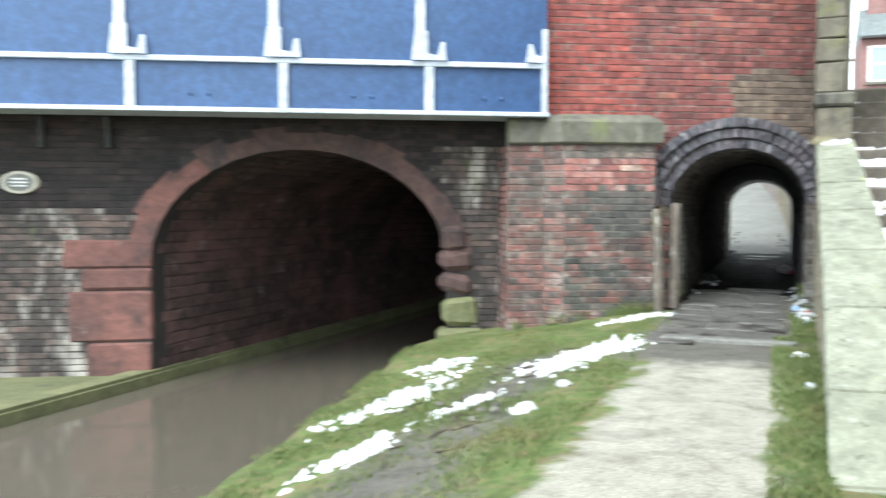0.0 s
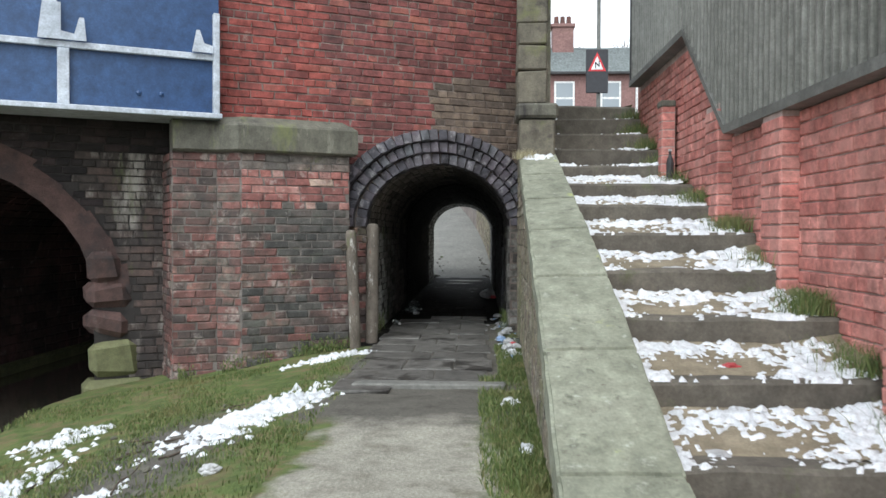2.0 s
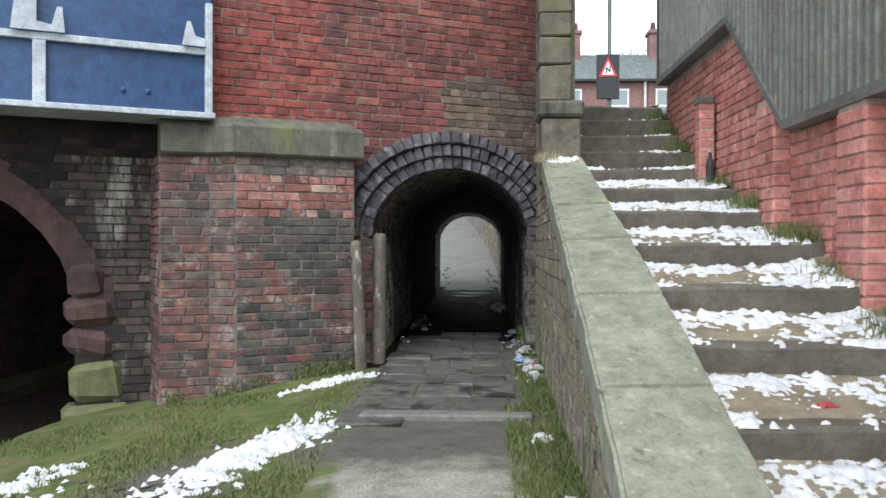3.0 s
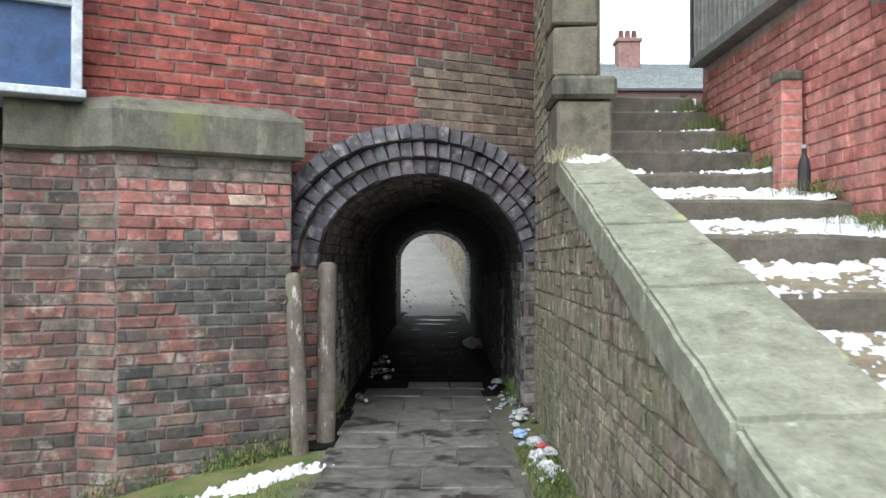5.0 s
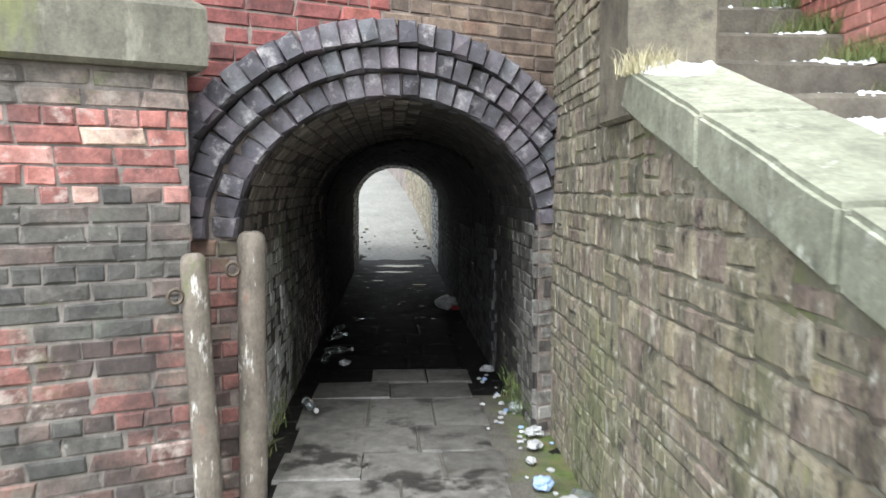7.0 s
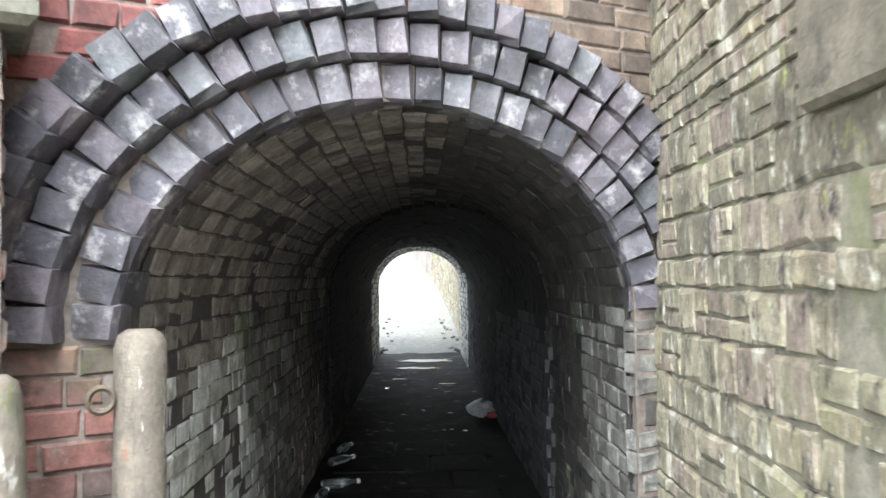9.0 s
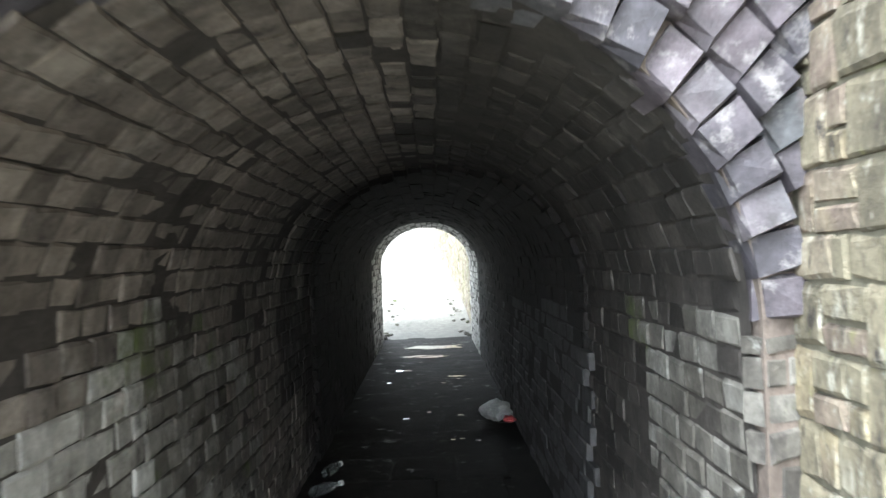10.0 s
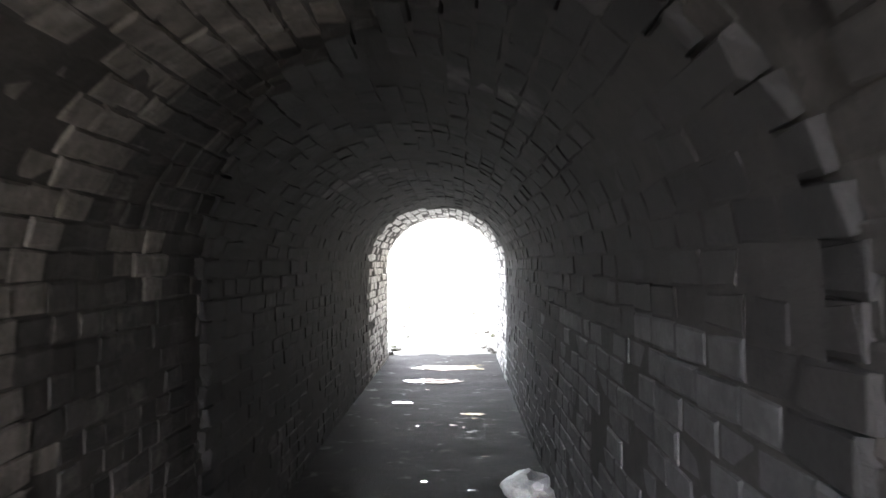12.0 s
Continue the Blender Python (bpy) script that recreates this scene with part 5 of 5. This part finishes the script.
def face_keep(s, z, w):
    if z < 2.22 and s - w / 2 < PIER_R - 0.0:
        return False
    out = FHALF + 0.27
    if z > SPRING:
        return (max(0, abs(s) - w * 0.22) / out) ** 2 + ((z - SPRING) / (RISE + 0.27)) ** 2 > 1.0
    return abs(s) - w / 2 > FHALF - 0.02


rows = courses(Matrix(), -2.46, 1.02, -0.1, 4.9, keep=lambda s, z, w: z >= SPRING and face_keep(s, z, w), near=(-0.4, 0, 2.3))
tan = [r for r in rows if r[0].translation.x > -0.15 + 0.5 * noise.noise(r[0].translation * 2) and r[0].translation.z < 2.75 + 0.35 * noise.noise(r[0].translation * 1.7)]
quoins = [r for r in rows if r[0].translation.x < -1.32 and r[0].translation.z > 2.2]
lay(face, "pilaster_brick", quoins, brick_bright, brick_bright, limit=300, jag=0.05)
lay(face, "brick", [r for r in rows if r not in tan and not (r[0].translation.x < -1.32 and r[0].translation.z > 2.2)], brick_red, brick_red_joined, limit=220, jag=0.05)
lay(face, "tan_brick", tan, brick_brown, brick_brown, limit=110, jag=0.05)
jamb = courses(Matrix(), -1.17, -FHALF, -0.15, SPRING - 0.02, w=0.2)
lay(face, "jamb_stone", rubble(Matrix(), FHALF, 1.0, -0.1, SPRING - 0.02, h=(0.06, 0.12), w=(0.2, 0.3)), limed_single, limed, depth=0.07)
lay(face, "jamb_brick", jamb, brick_pier, brick_pier_joined, depth=0.07)

# pier faces
def edge_pose(x0, y0, x1, y1):
    return pose(x0, y0, 0, 0, 0, math.degrees(math.atan2(y1 - y0, x1 - x0))), math.hypot(x1 - x0, y1 - y0)


m1_, l1_ = edge_pose(PIER_L, -PIER_OFF, PIER_R, -PIER_OFF)
m2_, l2_ = edge_pose(PIER_L - 0.2, -PIER_OFF + 0.17, PIER_L, -PIER_OFF)
m3_, l3_ = edge_pose(PIER_L - 0.62, -PIER_OFF + 0.19, PIER_L - 0.2, -PIER_OFF + 0.17)
m4_, l4_ = edge_pose(PIER_R, -PIER_OFF, PIER_R, 0.0)
front = courses(m1_, 0, l1_, -0.42, CAP_Z0 - 0.01)
others = courses(m2_, 0, l2_, -0.45, CAP_Z0 - 0.01, w=0.26) + courses(m3_, 0, l3_, -0.45, CAP_Z0 - 0.01) + courses(m4_, 0.01, l4_, -0.3, CAP_Z0 - 0.01, w=0.25)
m5_, l5_ = edge_pose(PIER_L - 0.624, 0.5, PIER_L - 0.624, -PIER_OFF + 0.19)
others += courses(m5_, 0, l5_, -0.5, CAP_Z0 - 0.01)
lichen = [r for r in front if ((r[0].translation.x + 1.55) / 0.42) ** 2 + ((r[0].translation.z - 1.12) / 0.3) ** 2 < 1 + 0.9 * noise.noise(r[0].translation * 3)]
pink = [r for r in front if r not in lichen and 1.33 + 0.1 * noise.noise(r[0].translation * 3) < r[0].translation.z < 1.74]
pale = [r for r in front if r not in lichen and r[0].translation.z > 1.72 and random.random() < 0.75]
lichen += [r for r in front if r not in lichen and r[0].translation.z < 0.55 + 0.5 * noise.noise(r[0].translation * 2.2) and random.random() < 0.6]
lay(pier, "pale_red_brick", pink, brick_pink, brick_pink, jag=0.06)
lay(pier, "lichened_brick", lichen, brick_lichen, brick_lichen, jag=0.06)
lay(pier, "lime_stained_brick", pale, brick_grey, brick_grey, jag=0.06)
lay(pier, "brick", [r for r in front if r not in lichen and r not in pale and r not in pink] + others, brick_pier, brick_pier_joined, limit=330, jag=0.06)

# canal wall
def canal_keep(s, z, w):
    if z < CANAL_SPR:
        return not (CANAL_S0 - 0.7 < s < CANAL_S1 + 0.35)
    return ((s - cc) / (ch * 1.17)) ** 2 + ((z - CANAL_SPR) / (CANAL_RISE * 1.17)) ** 2 > 1


canal_rows = courses(Matrix(), -10.4, CANAL_END + 0.04, WATER, 2.23, keep=canal_keep, near=(-3.3, 0, 0.8))
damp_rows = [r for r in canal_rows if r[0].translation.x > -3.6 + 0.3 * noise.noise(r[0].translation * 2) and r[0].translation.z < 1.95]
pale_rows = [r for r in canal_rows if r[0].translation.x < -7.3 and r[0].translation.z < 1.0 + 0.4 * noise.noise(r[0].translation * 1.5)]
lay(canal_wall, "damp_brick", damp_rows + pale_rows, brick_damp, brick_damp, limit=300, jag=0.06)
# The rest of the wall: soot, with the girder's shade in its tone.
lay(canal_wall, "brick", [r for r in canal_rows if r not in damp_rows and r not in pale_rows], brick_sooty_shade, brick_sooty_shade_joined, limit=250, jag=0.06)

# rubble of the stair wall
SW = pose(0.86, 0, 0, 0, 0, -90 - math.degrees(math.atan(0.0215)))
srows = rubble(SW, -0.62, 7.03, -0.15, 5.0, h=(0.045, 0.16), w=(0.07, 0.24), keep=lambda s, z, w: (z < coping_z(-s) - 0.2 and z < coping_z(-s - w / 2) - 0.19) if s > 1.0 else (s < 0.9), near=(0.8, -1.8, 0.9))
lay(stair_wall, "stone", srows, stone_wall, stone_wall_joined, depth=0.04, jag=0.075)

# bricks of the right-hand wall
rrows = courses(RW, -0.6, 9.5, 0.0, 2.83, h=0.0765, keep=lambda s, z, w: z < wall_top(-s - w / 2) - 0.05, near=(2.25, -4.2, 1.4), proud=0.002)
lay(brick_wall, "brick", rrows, brick_smooth, brick_smooth_joined, depth=0.05, jag=0.012)


# the vault's bricks
def vault_bricks(x_half, spring, rise, cx, y_front, y_end, z0, w=0.24, h=0.083):
    sect = []
    n = 400
    path = [(-x_half, z0)] + arch(x_half, rise, spring, n) + [(x_half, z0)]
    acc, nxt = 0.0, h / 2
    for (xa, za), (xb, zb) in zip(path, path[1:]):
        L = math.hypot(xb - xa, zb - za)
        while nxt <= acc + L:
            f = (nxt - acc) / L
            sect.append((xa + (xb - xa) * f, za + (zb - za) * f, math.atan2(zb - za, xb - xa)))
            nxt += h
        acc += L
    rows = []
    for i, (x, z, a) in enumerate(sect):
        t = Vector((math.cos(a), 0, math.sin(a)))             # round the section
        outw = Vector((-math.sin(a), 0, math.cos(a)))          # out of the opening, into the brickwork
        along = t.cross(outw)
        M = Matrix((along, outw, t)).transposed().to_4x4()
        if M.determinant() < 0:
            along = -along
            M = Matrix((along, outw, t)).transposed().to_4x4()
        y = y_front(cx + x) + 0.02 - (w / 2 if i % 2 else 0) * random.random()
        while y < y_end:
            ww = w * random.uniform(0.8, 1.15)
            p = Matrix.Translation(Vector((cx + x, y + ww / 2, z)) + outw * random.uniform(-0.018, -0.006)) @ M @ pose(0, 0, 0, random.uniform(-1.5, 1.5), random.uniform(-2, 2), random.uniform(-1.5, 1.5))
            rows.append((p, ww - 0.006, h - 0.006))
            y += ww
    return rows


vn = [r for r in vault_bricks(HALF, SPRING, RISE, 0, lambda x: face_y(x) + 0.09, 5.2, -0.05, w=0.15, h=0.079) if r[0].translation.y < step_y(r[0].translation.x)]
vd = [r for r in vault_bricks(HALF - 0.03, SPRING, RISE - 0.035, 0, lambda x: step_y(x) - 0.1, DEEP - 0.05, -0.05)]
vn.sort(key=lambda r: r[0].translation.y)


def limed_low(r):
    p = r[0].translation
    n_ = noise.noise(p * 1.3) + random.gauss(0, 0.3)
    return p.z < SPRING - 0.05 + 0.18 * n_ and p.y < face_y(p.x) + (2.8 if p.x < 0 else 1.0) + 0.8 * n_


def bulge(r):
    """The lining has sagged in and out over the years."""
    m, w, h = r
    return Matrix.Translation(m.col[1].xyz * (0.012 * noise.noise(m.translation * 2.3) - 0.004)) @ m, w, h


vn = [bulge(r) for r in vn]
low = [r for r in vn if limed_low(r)]
# Left half near the mouth: the light on it is put into paler brick.
lit_side = [r for r in vn if r not in low and r[0].translation.y < 3.9 + 0.8 * noise.noise(r[0].translation * 1.5) and r[0].translation.x < 0.05 + 0.25 * noise.noise(r[0].translation * 1.6) + random.gauss(0, 0.1)]
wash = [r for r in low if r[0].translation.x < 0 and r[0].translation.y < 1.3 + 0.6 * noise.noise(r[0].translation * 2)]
low = [r for r in low if r not in wash]
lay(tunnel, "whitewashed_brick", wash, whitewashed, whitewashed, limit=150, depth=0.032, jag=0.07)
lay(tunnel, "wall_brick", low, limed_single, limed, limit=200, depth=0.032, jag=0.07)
lay(tunnel, "tan_brick", lit_side, tunnel_tan, tunnel_tan, limit=200, depth=0.032, jag=0.07)
lay(tunnel, "brick", [r for r in vn if r not in low and r not in wash and r not in lit_side], tunnel_single, tunnel_brick, limit=200, depth=0.032, jag=0.07)
grey_low = [r for r in vd if r[0].translation.x > 0.3 and r[0].translation.z < 1.0 + 0.25 * noise.noise(r[0].translation * 1.4) and r[0].translation.y < 6.0 + 1.5 * noise.noise(r[0].translation)]
lay(inner, "lime_washed_brick", grey_low, tunnel_washed, tunnel_washed, limit=0, depth=0.032, jag=0.02)
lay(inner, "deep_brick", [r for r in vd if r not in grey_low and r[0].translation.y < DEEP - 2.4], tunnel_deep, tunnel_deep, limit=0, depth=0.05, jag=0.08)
# The last 2.4 m carry the exit's daylight in their colour.
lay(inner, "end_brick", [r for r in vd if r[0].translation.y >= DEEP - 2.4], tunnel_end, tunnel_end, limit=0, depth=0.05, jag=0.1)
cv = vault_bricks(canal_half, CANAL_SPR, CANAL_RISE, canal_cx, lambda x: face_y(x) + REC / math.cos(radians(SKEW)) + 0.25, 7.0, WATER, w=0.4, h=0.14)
lay(canal, "brick", cv, vault_dark, vault_dark, limit=0, depth=0.05, jag=0.05)

for i in range(34):
    y = DEEP + random.uniform(0.2, 4.5)
    x = (0.72 - 0.05 * (y - DEEP) if i % 3 else -0.66) + random.gauss(0, 0.06)
    crumpled("rubble_stone", "pale broken stone at the far path's edge", "stone", x, y, 0.135 * max(0, y - DEEP - 1.2) - 0.03, random.uniform(0.02, 0.05), limed_single, 0.7, i + 70.2)
